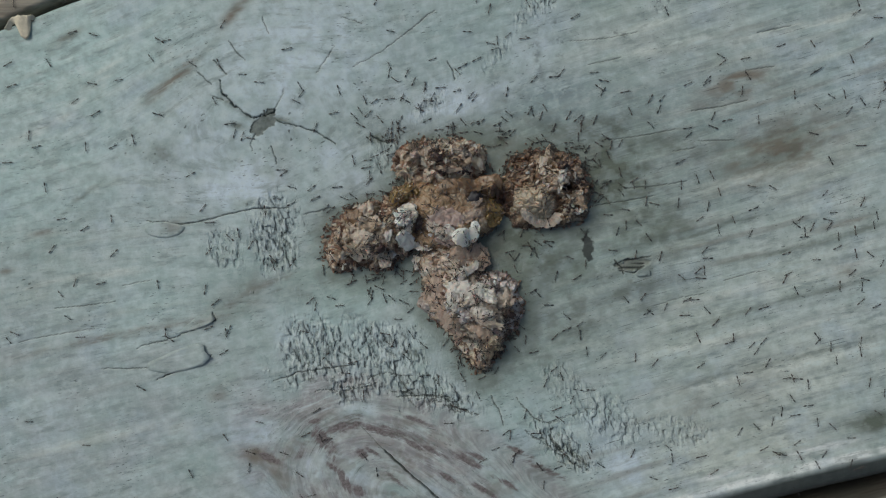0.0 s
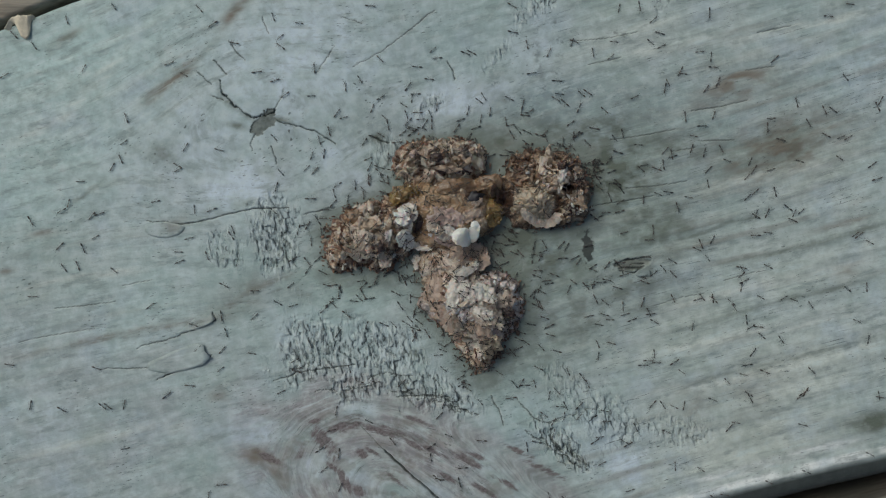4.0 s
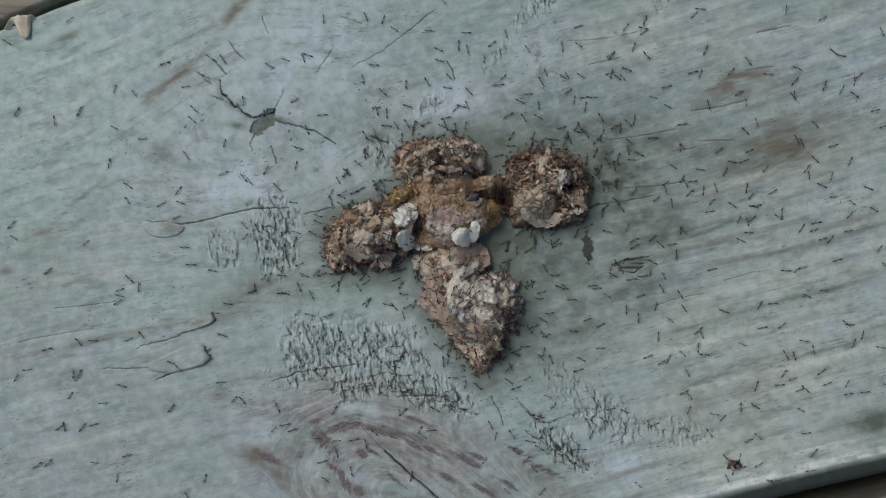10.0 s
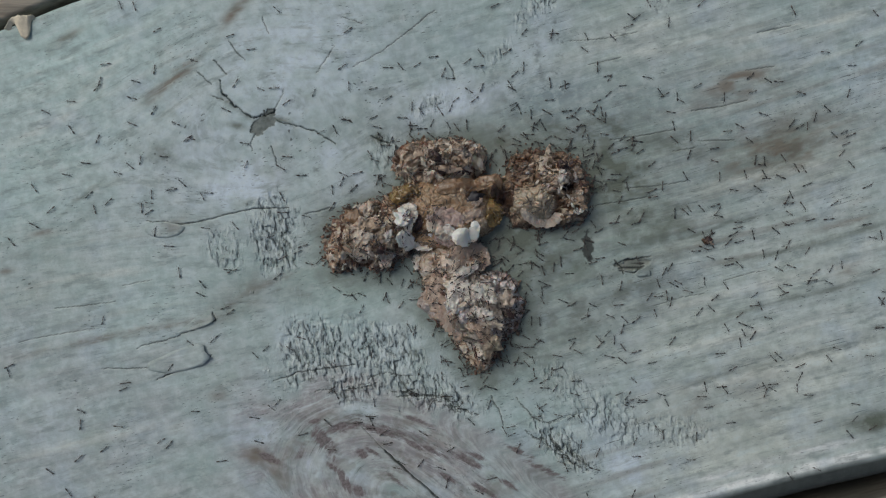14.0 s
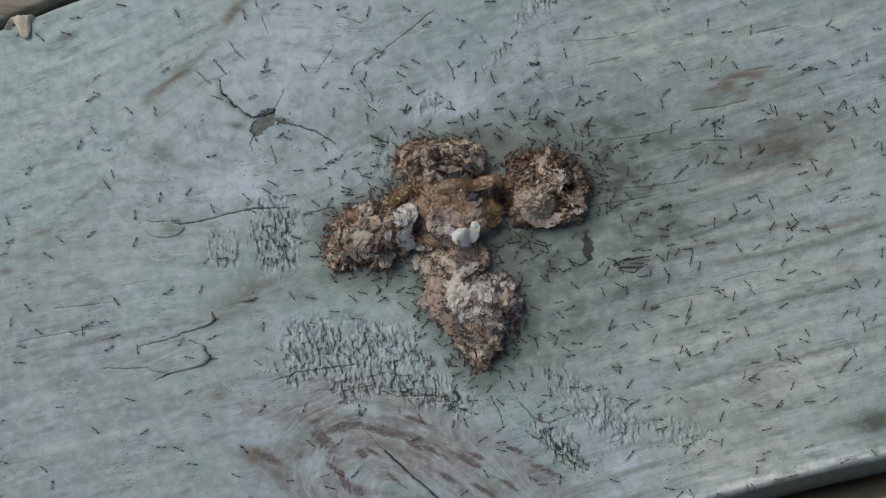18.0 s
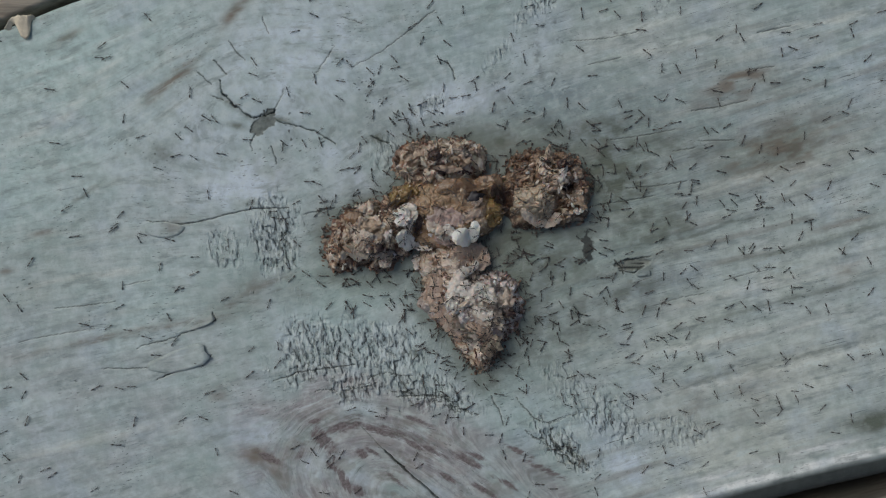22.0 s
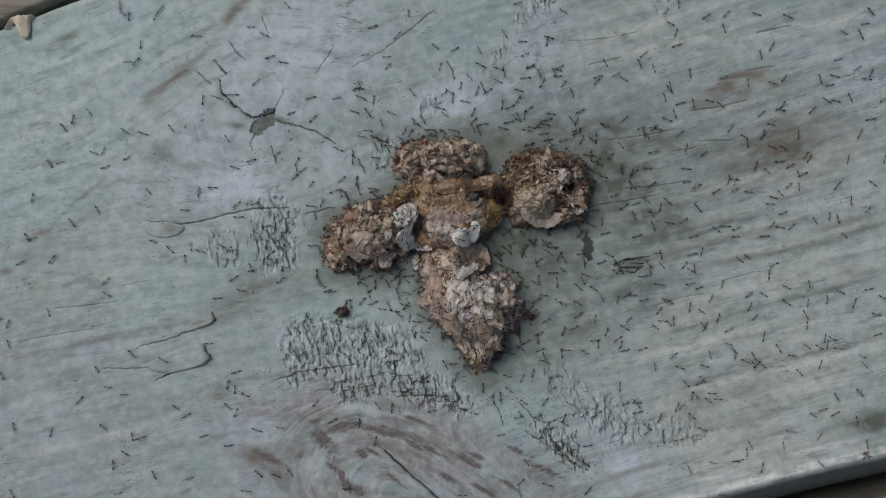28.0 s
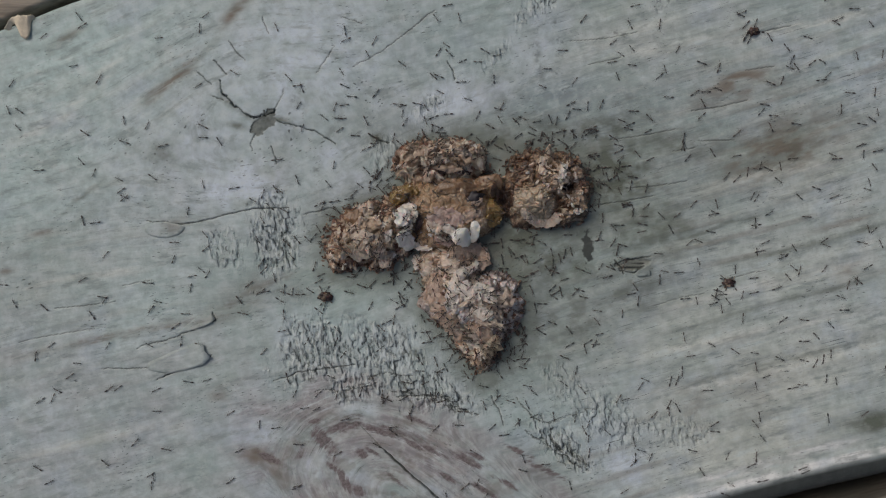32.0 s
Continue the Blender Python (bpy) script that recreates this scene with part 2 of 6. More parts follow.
GRISTLE = meat("white_gristle", (0.74, 0.71, 0.65), (0.88, 0.87, 0.83), (0.93, 0.92, 0.89), 0.9, 0.4, 0.1, 0.0001)
SINEW = meat("whitish_sinew", (0.62, 0.56, 0.50), (0.80, 0.765, 0.72), (0.90, 0.88, 0.85), 0.8, 0.28, 0.4, 0.0002)
BONE = meat("pale_sinew", (0.56, 0.465, 0.385), (0.74, 0.665, 0.585), (0.86, 0.82, 0.77), 0.9, 0.4, 0.35)
# near-black colour that imitates the shade inside a hole
HOLLOW_SHADE = plain("dark_hollow", (0.035, 0.032, 0.038), 0.5, 0.3)
CHIP = plain("dry_tan_leaf", (0.80, 0.70, 0.53), 0.75, 0.2, 700, 0.0005)
ANT_DARK = ant_shell("ant_dark", (0.028, 0.025, 0.023), (0.085, 0.064, 0.054))
ANT_BROWN = ant_shell("ant_brown", (0.042, 0.031, 0.027), (0.125, 0.08, 0.066))


# ---- mesh helpers ----
def sheet_mesh(name, xyz, rows, cols, material, wrap=False, fields=None, close=True, smooth=True):
    """A mesh from a grid of points (millimetres); wrap joins the last column to the first; close caps the last row."""
    k = np.arange(rows * cols).reshape(rows, cols)
    if wrap:
        k = np.hstack([k, k[:, :1]])
    quads = np.stack([k[:-1, :-1], k[:-1, 1:], k[1:, 1:], k[1:, :-1]], -1).reshape(-1, 4)
    me = bpy.data.meshes.new(name)
    me.vertices.add(rows * cols)
    me.vertices.foreach_set("co", (np.asarray(xyz, dtype=np.float64) * MM).astype(np.float32).ravel())
    cap = list(range((rows - 1) * cols, rows * cols)) if (wrap and close) else []
    me.loops.add(len(quads) * 4 + len(cap))
    me.loops.foreach_set("vertex_index", np.concatenate([quads.ravel(), np.array(cap[::1], dtype=np.int64)]).astype(np.int32))
    me.polygons.add(len(quads) + (1 if cap else 0))
    starts = np.arange(len(quads) + (1 if cap else 0)) * 4
    me.polygons.foreach_set("loop_start", starts.astype(np.int32))
    me.update(calc_edges=True)
    me.validate()
    if smooth:
        me.polygons.foreach_set("use_smooth", np.ones(len(me.polygons), dtype=bool))
    for key, values in (fields or {}).items():
        at = me.attributes.new(key, "FLOAT", "POINT")
        at.data.foreach_set("value", np.asarray(values, dtype=np.float32).ravel())
    me.materials.append(material)
    return me


def part(name, data, material, parent, label="", matrix=None):
    """One mesh object under a thing or a part; data is a bmesh (millimetres) or a mesh."""
    if isinstance(data, bmesh.types.BMesh):
        me = bpy.data.meshes.new(name)
        bmesh.ops.scale(data, vec=(MM, MM, MM), verts=data.verts)
        data.to_mesh(me)
        data.free()
        me.polygons.foreach_set("use_smooth", np.ones(len(me.polygons), dtype=bool))
        me.materials.append(material)
        data = me
    ob = new(name, data)
    ob.parent = parent
    if matrix is not None:
        ob.matrix_basis = matrix
    if label:
        tagged(ob, label)
    return ob


# ---- the board under the food ----
TURN = radians(15.6)
CU, SU = math.cos(TURN), math.sin(TURN)


def to_board(x, y):
    return x * CU + y * SU, -x * SU + y * CU


def from_board(u, v):
    return u * CU - v * SU, u * SU + v * CU


# cracks: half width, depth, raggedness, waypoints
CRACKS = []


def crack(*row):
    CRACKS.append(row)


crack(0.07, 0.4, 1.0, [(-8.6, -31.1), (-7.0, -33.9), (-5.5, -35.1)])
crack(0.07, 0.4, 1.0, [(-16.8, -28.4), (-11.8, -27.4), (-6.8, -27.9)])
crack(0.06, 0.4, 0.9, [(27.0, -41.1), (28.5, -44.2), (30.8, -46.4)])
crack(0.07, 0.4, 0.9, [(18.2, -35.1), (16.0, -33.1)])
crack(0.08, 0.4, 1.1, [(23.2, -40.9), (27.0, -44.9), (32.0, -48.0)])
crack(0.06, 0.4, 0.9, [(23.0, -38.9), (28.2, -36.8), (34.5, -35.1)])
crack(0.17, 1.0, 1.2, [(-49.5, 37.6), (-49.0, 34.5), (-46.1, 31.4), (-42.0, 29.1), (-39.2, 29.4), (-37.2, 30.6)])
crack(0.10, 0.8, 0.7, [(-37.0, 28.6), (-33.0, 27.4), (-28.6, 26.1), (-23.8, 23.4)])
crack(0.09, 0.5, 0.55, [(-50.8, 42.0), (-48.0, 38.6)])
crack(0.08, 0.5, 0.65, [(-54.2, 39.1), (-51.5, 36.6)])
crack(0.06, 0.4, 0.55, [(-37.5, 30.4), (-35.1, 35.4)])
crack(0.06, 0.4, 0.7, [(-41.5, 25.4), (-42.5, 23.6), (-42.2, 21.9)])
crack(0.08, 0.4, 0.55, [(-51.0, 33.9), (-48.5, 32.9)])
crack(0.08, 0.4, 0.55, [(-47.4, 46.1), (-44.0, 41.6)])
crack(0.08, 0.4, 0.55, [(-40.2, 51.4), (-38.5, 47.6)])
crack(0.10, 0.5, 0.65, [(-38.2, 22.9), (-36.8, 18.9)])
crack(0.11, 0.6, 0.28, [(-60.5, 5.2), (-54.9, 5.9), (-48.0, 7.6), (-41.8, 9.0), (-34.2, 9.2)])
crack(0.08, 0.4, 0.55, [(-65.8, 6.1), (-60.5, 6.0)])
crack(0.08, 0.5, 0.55, [(-30.8, 7.6), (-24.0, 9.2)])
crack(0.07, 0.3, 0.55, [(-19.9, 40.4), (-13.0, 44.1), (-6.8, 48.9), (-2.0, 52.9)])
crack(0.11, 0.5, 0.55, [(0.8, 41.6), (2.4, 39.4), (2.8, 37.6)])
crack(0.07, 0.3, 0.55, [(-22.4, 51.4), (-18.0, 49.9)])
crack(0.07, 0.3, 0.65, [(-28.0, 38.9), (-25.5, 42.6), (-24.0, 45.1)])
crack(0.14, 0.7, 0.5, [(-63.5, -28.9), (-56.8, -26.1), (-52.8, -24.9), (-51.5, -23.4)])
crack(0.08, 0.4, 0.55, [(-75.5, -26.5), (-66.8, -26.5), (-60.5, -25.1)])
crack(0.10, 0.5, 0.65, [(-59.0, -18.4), (-54.9, -17.4), (-50.2, -15.6), (-51.1, -13.9)])
crack(0.08, 0.4, 0.65, [(-68.0, -21.8), (-60.5, -20.1), (-54.9, -17.9)])
crack(0.11, 0.6, 0.55, [(-37.5, -29.1), (-30.5, -26.9), (-23.0, -26.1), (-19.0, -25.6)])
crack(0.09, 0.5, 0.65, [(-22.0, -31.4), (-15.5, -30.1)])
crack(0.10, 0.5, 0.65, [(-11.8, -26.1), (-8.6, -29.9), (-6.1, -32.6)])
crack(0.10, 0.5, 0.65, [(-10.5, -32.5), (-3.0, -32.4), (2.0, -32.9)])
crack(0.10, 0.5, 0.65, [(10.5, -32.4), (12.0, -35.1), (13.5, -38.9)])
crack(0.10, 0.5, 0.65, [(18.0, -35.1), (20.1, -37.6), (23.5, -38.6), (26.4, -37.1)])
crack(0.11, 0.6, 0.65, [(23.5, -38.6), (23.8, -41.8), (25.5, -44.6)])
crack(0.05, 0.4, 0.25, [(-18.8, -38.4), (-16.5, -40.9), (-14.5, -42.9), (-11.8, -45.6)])
crack(0.19, 1.2, 0.25, [(-12.8, -44.6), (-10.5, -46.9), (-7.0, -50.1), (-3.0, -53.4), (2.0, -58.0)])
crack(0.12, 0.5, 1.3, [(-11.8, -31.1), (-7.8, -32.2), (-3.0, -32.4), (1.8, -34.1), (4.0, -35.6), (7.6, -36.6)])
crack(0.09, 0.4, 1.0, [(-2.0, -28.4), (-0.8, -30.4), (0.8, -32.9)])
crack(0.06, 0.4, 0.7, [(1.2, -29.4), (3.0, -31.9), (4.4, -34.4)])
crack(0.08, 0.4, 1.2, [(-23.0, -31.1), (-19.2, -30.4), (-14.9, -29.6)])
crack(0.09, 0.4, 1.0, [(-28.0, -31.6), (-25.5, -31.1), (-23.0, -31.4)])
crack(0.06, 0.4, 0.12, [(40.5, 13.5), (47.0, 13.9), (54.2, 15.1)])
crack(0.06, 0.4, 0.12, [(37.0, 24.1), (45.8, 25.4), (52.0, 26.6)])
crack(0.06, 0.4, 0.12, [(57.0, 23.9), (64.5, 24.1)])
crack(0.06, 0.4, 0.12, [(69.5, 47.9), (77.0, 49.4)])
crack(0.06, 0.3, 0.12, [(32.0, 40.8), (39.5, 42.4)])
crack(0.06, 0.3, 0.12, [(67.0, 39.6), (73.2, 40.4)])
crack(0.15, 0.6, 0.65, [(38.0, -3.4), (41.0, -2.5), (46.0, -1.8)])
crack(0.15, 0.6, 0.5, [(39.0, -4.8), (42.2, -5.4), (44.5, -3.6)])
crack(0.18, 0.5, 0.65, [(38.0, -2.4), (39.5, -4.1), (40.0, -5.6)])
crack(0.15, 0.5, 0.65, [(-16.1, 25.1), (-14.0, 24.1), (-11.8, 23.6)])
crack(0.06, 0.3, 0.12, [(50.8, 21.6), (55.8, 22.4)])
crack(0.10, 0.5, 1.4, [(18.6, -40.4), (21.4, -42.2), (24.0, -44.0)])
crack(0.10, 0.5, 1.4, [(21.0, -39.6), (23.0, -42.6), (26.4, -46.2)])
crack(0.12, 0.5, 1.5, [(24.6, -42.6), (27.4, -46.0), (30.6, -48.6)])
crack(0.10, 0.5, 1.5, [(26.6, -43.6), (29.6, -46.2), (32.6, -48.8)])
crack(0.09, 0.4, 1.4, [(25.4, -46.6), (28.6, -48.8)])
crack(0.10, 0.4, 1.5, [(-6.0, -32.6), (-1.0, -33.4), (3.6, -35.8), (8.0, -37.0)])
crack(0.08, 0.4, 1.4, [(-2.0, -31.4), (2.4, -33.4), (5.8, -36.6)])
crack(0.05, 0.3, 0.2, [(-86.0, -13.2), (-80.0, -12.6), (-72.5, -11.6)])
crack(0.05, 0.3, 0.2, [(-94.0, -20.6), (-86.0, -19.0), (-77.0, -17.6)])
crack(0.05, 0.3, 0.2, [(-71.0, -8.2), (-64.5, -6.8)])
crack(0.05, 0.3, 0.12, [(28.0, 46.0), (36.0, 46.6), (43.0, 48.0)])
crack(0.06, 0.4, 0.12, [(55.0, 30.6), (62.0, 31.6), (67.5, 33.0)])
crack(0.06, 0.4, 0.12, [(33.0, 9.6), (40.0, 10.6), (47.0, 11.8)])
crack(0.05, 0.3, 0.12, [(62.0, -7.0), (71.0, -4.6)])
crack(0.05, 0.3, 0.12, [(46.0, -12.8), (53.0, -10.6), (58.0, -9.8)])

# wrinkled paint: centre, half length, half width, turn, strength
WRINKLES = []


def wrinkle(*row):
    WRINKLES.append(row)


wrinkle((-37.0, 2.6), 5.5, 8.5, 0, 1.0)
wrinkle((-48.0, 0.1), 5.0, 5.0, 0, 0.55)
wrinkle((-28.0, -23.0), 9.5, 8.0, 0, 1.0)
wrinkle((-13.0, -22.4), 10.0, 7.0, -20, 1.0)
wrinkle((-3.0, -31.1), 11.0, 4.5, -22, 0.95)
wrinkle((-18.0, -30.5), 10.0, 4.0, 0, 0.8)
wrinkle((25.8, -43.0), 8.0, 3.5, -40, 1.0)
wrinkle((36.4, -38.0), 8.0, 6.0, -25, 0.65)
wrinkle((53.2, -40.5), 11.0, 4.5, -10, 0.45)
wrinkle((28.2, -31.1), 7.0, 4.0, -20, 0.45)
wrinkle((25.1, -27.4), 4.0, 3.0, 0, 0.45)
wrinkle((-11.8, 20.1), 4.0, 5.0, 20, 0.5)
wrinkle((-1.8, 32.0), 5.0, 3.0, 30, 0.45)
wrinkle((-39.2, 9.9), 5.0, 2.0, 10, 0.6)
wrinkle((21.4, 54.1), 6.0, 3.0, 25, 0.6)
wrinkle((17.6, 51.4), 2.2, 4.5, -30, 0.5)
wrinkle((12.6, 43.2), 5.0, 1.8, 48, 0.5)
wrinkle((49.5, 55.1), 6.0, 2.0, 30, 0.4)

# bare purple-brown patches along the rings of the cathedral grain: centre, half length, half width, turn
BARE_PATCHES = []


def bare_patch(*row):
    BARE_PATCHES.append(row)


bare_patch((-22.2, -39.5), 3.6, 1.1, 12)
bare_patch((-26.5, -42.1), 3.2, 1.4, -52)
bare_patch((-24.9, -45.6), 1.6, 0.8, -50)
bare_patch((-18.0, -45.2), 1.2, 0.7, -40)
bare_patch((-38.6, -46.0), 2.2, 0.7, -30)
bare_patch((-15.0, -39.9), 2.6, 0.7, -18)
bare_patch((-10.5, -40.9), 3.2, 0.9, -24)
bare_patch((-7.4, -42.6), 2.6, 0.6, -32)
bare_patch((5.5, -46.8), 2.8, 0.95, -28)
bare_patch((7.6, -45.9), 2.0, 0.5, -20)
bare_patch((-22.4, -50.5), 1.9, 0.9, -58)
bare_patch((-19.9, -53.1), 2.8, 1.0, -30)
bare_patch((-1.8, -44.9), 2.6, 0.5, -30)
bare_patch((13.2, -51.4), 2.8, 0.5, -28)
bare_patch((0.8, -50.5), 2.0, 0.6, -30)
bare_patch((17.0, -44.9), 3.0, 0.5, -25)
bare_patch((-5.5, -38.0), 3.0, 0.5, -20)
bare_patch((-24.2, -48.4), 1.6, 0.5, -40)
bare_patch((22.0, -48.6), 4.0, 0.6, -25)
bare_patch((-28.0, -38.0), 1.2, 0.6, 0)
bare_patch((-15.5, -44.9), 1.6, 0.4, -30)
bare_patch((-10.5, -51.1), 2.4, 0.4, -40)
bare_patch((9.5, -53.6), 3.0, 0.5, -30)

# brown and yellowish stains: centre, half length, half width, turn, strength
STAINS = []


def stain(*row):
    STAINS.append(row)


stain((-88.2, 3.5), 3.0, 1.0, 10, 0.7)
stain((-59.0, 5.6), 3.5, 1.6, 10, 0.7)
stain((-96.8, -4.9), 2.0, 0.8, 10, 0.6)
stain((65.8, 38.1), 8.5, 2.2, 8, 0.8)
stain((63.2, 35.4), 8, 2.0, 8, 0.5)
stain((13.2, 21.6), 4, 4, 0, 0.6)
stain((33.2, 17.6), 3, 5, 0, 0.4)
# next two: greasy stain beside the neck, with its shadow put into the colour
stain((12.8, 0.1), 6, 5, 0, 0.7)
stain((15.1, -3.6), 8, 4, 0, 0.4)
stain((64.5, 36.4), 9.0, 3.2, 12, 0.75)
stain((62.6, 32.6), 11.0, 2.6, 5, 0.45)
stain((74.0, 22.1), 16, 6.5, 18, 0.85)
stain((-46.0, 52.6), 5.0, 1.2, 48, 0.9)
stain((66.0, 36.2), 11.0, 4.5, 6, 0.6)
stain((72.0, 21.4), 11.0, 3.4, 12, 0.6)
stain((-83.0, 47.4), 4.0, 0.9, 30, 0.5)
stain((-38.6, -46.4), 3.2, 1.2, -30, 0.9)
stain((-41.5, -44.9), 2.2, 1.2, 0, 0.8)
stain((-35.5, -52.4), 2.0, 1.4, 0, 0.6)
stain((-49.9, -14.9), 5.5, 2.2, 25, 0.55)
stain((-53.0, -16.8), 3.0, 1.5, 20, 0.6)
stain((-43.0, -9.9), 4.0, 2.5, 60, 0.45)
stain((-49.9, -32.4), 2.2, 1.8, 0, 0.5)
stain((89.5, -4.9), 3.0, 2.0, 20, 0.5)
stain((89.5, 5.8), 8.0, 1.0, 14, 0.55)
stain((55.8, -34.9), 5.0, 6.0, 0, 0.35)
stain((68.2, -32.4), 6.0, 7.0, 0, 0.28)
stain((33.2, 21.4), 4.0, 2.0, 0, 0.5)
stain((-35.5, 15.1), 3.0, 3.0, 0, 0.2)
stain((-60.5, 5.8), 3.0, 1.2, 0, 0.45)
stain((50.8, 23.9), 5.0, 2.0, 0, 0.4)
stain((-18.0, -41.1), 6.0, 3.0, -25, 0.2)
stain((-42.0, -46.0), 5.0, 1.8, -15, 0.75)
stain((-36.5, -49.8), 4.0, 1.5, -35, 0.7)
PALE = []


def pale_patch(*row):
    PALE.append(row)


pale_patch((4.5, 32.6), 12, 4, 15, 1.1)
pale_patch((-11.8, 33.2), 8, 5, 10, 0.6)
pale_patch((-18.0, 13.9), 6, 5, 0, 0.6)
pale_patch((41.0, -48.5), 5, 4.5, -10, 1.4)
pale_patch((-44.2, 14.5), 10, 5, 10, 1.4)
pale_patch((-31.8, 41.4), 20, 14, 20, 0.8)
pale_patch((-0.5, 31.4), 10, 4.5, 25, 1.4)
pale_patch((-21.8, 21.4), 7, 3.5, 15, 0.8)
pale_patch((40.8, -49.9), 7, 5, -20, 0.9)
pale_patch((-56.8, 22.6), 14, 12, 0, 0.6)
pale_patch((-85.5, -39.9), 16, 14, 0, 0.3)
pale_patch((-20.5, -34.9), 9, 2.5, -15, 0.6)
pale_patch((-42.0, -40.1), 6, 5, 0, 1.1)
pale_patch((19.5, 45.1), 7, 6, 40, 0.6)
pale_patch((93.2, 41.4), 10, 10, 0, 0.35)
pale_patch((10.8, -51.1), 10, 5, -20, 0.4)
pale_patch((-10.5, -21.1), 9, 5, -10, 0.45)
pale_patch((-33.0, -18.6), 7, 5, 0, 0.35)
pale_patch((34.5, -41.1), 8, 5, -20, 0.45)
# chalky paint, plus the stronger light off the middle put into the colour
CHALK_LIT = []


def chalk_lit_patch(*row):
    CHALK_LIT.append(row)


chalk_lit_patch((44.5, -51.1), 9, 5, -10, 0.8)
chalk_lit_patch((68.2, -43.6), 28, 9, 14, 1.0)
chalk_lit_patch((77.0, -27.4), 26, 11, 14, 0.9)
chalk_lit_patch((83.2, 13.9), 14, 9, 10, 0.5)
chalk_lit_patch((45.8, 47.6), 26, 7, 8, 0.5)
chalk_lit_patch((52.0, -36.1), 12, 6, 0, 0.6)
chalk_lit_patch((-10.5, -14.9), 5, 3, 0, 0.3)
chalk_lit_patch((55.0, -18.0), 22, 10, 14, 0.6)
chalk_lit_patch((76.0, -4.0), 30, 16, 14, 0.5)
MINT = []


def mint_patch(*row):
    MINT.append(row)


mint_patch((-53.4, -28.3), 6.0, 2.0, 10, 1.0)
# greenish paint; this corner's stronger light is in the colour of these two
mint_patch((-83.0, 43.9), 30, 16, 15, 1.0)
mint_patch((-93.0, 13.9), 18, 18, 0, 0.7)
mint_patch((-75.0, 22.0), 20, 9, 35, 0.6)
mint_patch((-30.0, 38.0), 22, 14, 20, 0.5)
mint_patch((-70.0, -14.0), 26, 10, 12, 0.45)
mint_patch((6.0, 46.0), 14, 10, 0, 0.55)
mint_patch((-24.0, -14.0), 12, 8, 0, 0.6)
mint_patch((22.0, -36.0), 12, 7, -15, 0.5)
SLATE = []


def slate_patch(*row):
    SLATE.append(row)


slate_patch((24.5, 33.2), 13, 5.0, 10, 0.75)
slate_patch((2.0, 45.0), 22, 9, 0, 0.4)
slate_patch((20.0, 27.5), 13, 5.0, 5, 0.9)
slate_patch((40.0, 29.0), 12, 4.0, 10, 0.6)
slate_patch((-12.0, 26.0), 12, 5.0, 10, 0.45)
# soaked stains, plus shade round the food put into the colour
SOAKED_SHADE = []


def soaked_shade_patch(*row):
    SOAKED_SHADE.append(row)


soaked_shade_patch((27.0, -44.9), 5, 3, -35, 0.3)
soaked_shade_patch((-90.5, -3.6), 14, 10, 0, 0.16)
soaked_shade_patch((-94.2, 47.6), 8, 5, 10, 0.2)
soaked_shade_patch((18.2, 21.4), 7, 3, 0, 0.4)
soaked_shade_patch((52.0, 19.5), 14, 4.5, 8, 0.45)
soaked_shade_patch((13.6, 22.4), 4.5, 5, 0, 1.0)
soaked_shade_patch((33.5, 21.6), 5, 6, 0, 0.9)
soaked_shade_patch((25.1, 26.1), 9, 3, 5, 0.7)
soaked_shade_patch((-34.2, 28.2), 15, 8, 0, 0.2)
soaked_shade_patch((-18.0, 30.1), 10, 7, 10, 0.25)
soaked_shade_patch((12.0, 33.9), 7, 4, 10, 0.25)
soaked_shade_patch((-45.0, 27.0), 2.4, 0.9, -10, 0.9)
soaked_shade_patch((20.8, 26.1), 9, 3.2, 8, 0.5)
soaked_shade_patch((34.5, 25.8), 11, 5, 10, 0.8)
soaked_shade_patch((39.5, 32.6), 9, 3, 8, 0.3)
soaked_shade_patch((-61.0, 36.9), 5.5, 0.9, 38, 0.4)
soaked_shade_patch((-65.8, 32.9), 3.4, 0.7, 38, 0.3)
soaked_shade_patch((-46.5, 52.9), 5.5, 1.0, 38, 0.3)
soaked_shade_patch((-82.0, 47.4), 3.4, 0.8, 25, 0.7)
soaked_shade_patch((-54.9, 41.4), 4.0, 0.7, 42, 0.5)
soaked_shade_patch((-83.0, 4.5), 9.0, 1.2, 32, 0.35)
soaked_shade_patch((-44.0, -10.0), 9, 4, 15, 0.4)
soaked_shade_patch((-32.0, -9.5), 8, 3, 0, 0.35)
soaked_shade_patch((-62.0, 20.6), 4.0, 3.5, 0, 0.55)
soaked_shade_patch((17.0, 15.0), 3.0, 6.0, 0, 1.2)
soaked_shade_patch((-36.8, 21.4), 4.0, 5.0, 30, 0.3)
soaked_shade_patch((37.6, 16.4), 11, 10, 0, 1.1)
soaked_shade_patch((45.8, 5.1), 14, 9, 0, 0.72)
soaked_shade_patch((40.8, -7.4), 14, 8, 0, 0.62)
soaked_shade_patch((28.2, -14.9), 12, 9, 0, 0.6)
soaked_shade_patch((23.2, -51.1), 9, 4, -25, 0.3)
soaked_shade_patch((49.5, 23.2), 14, 5, 8, 0.62)
soaked_shade_patch((75.8, 23.2), 11, 4.5, 20, 0.38)
# shadow under the overhanging meat, painted on the board
soaked_shade_patch((13.2, 1.4), 8, 6, 0, 1.0)
soaked_shade_patch((20.8, -21.1), 8, 9, 30, 0.5)
soaked_shade_patch((14.5, 26.6), 13, 3.5, 5, 0.35)
soaked_shade_patch((-16.8, -6.4), 10, 3, -10, 0.5)
soaked_shade_patch((28.2, 1.4), 11, 5, 10, 0.42)
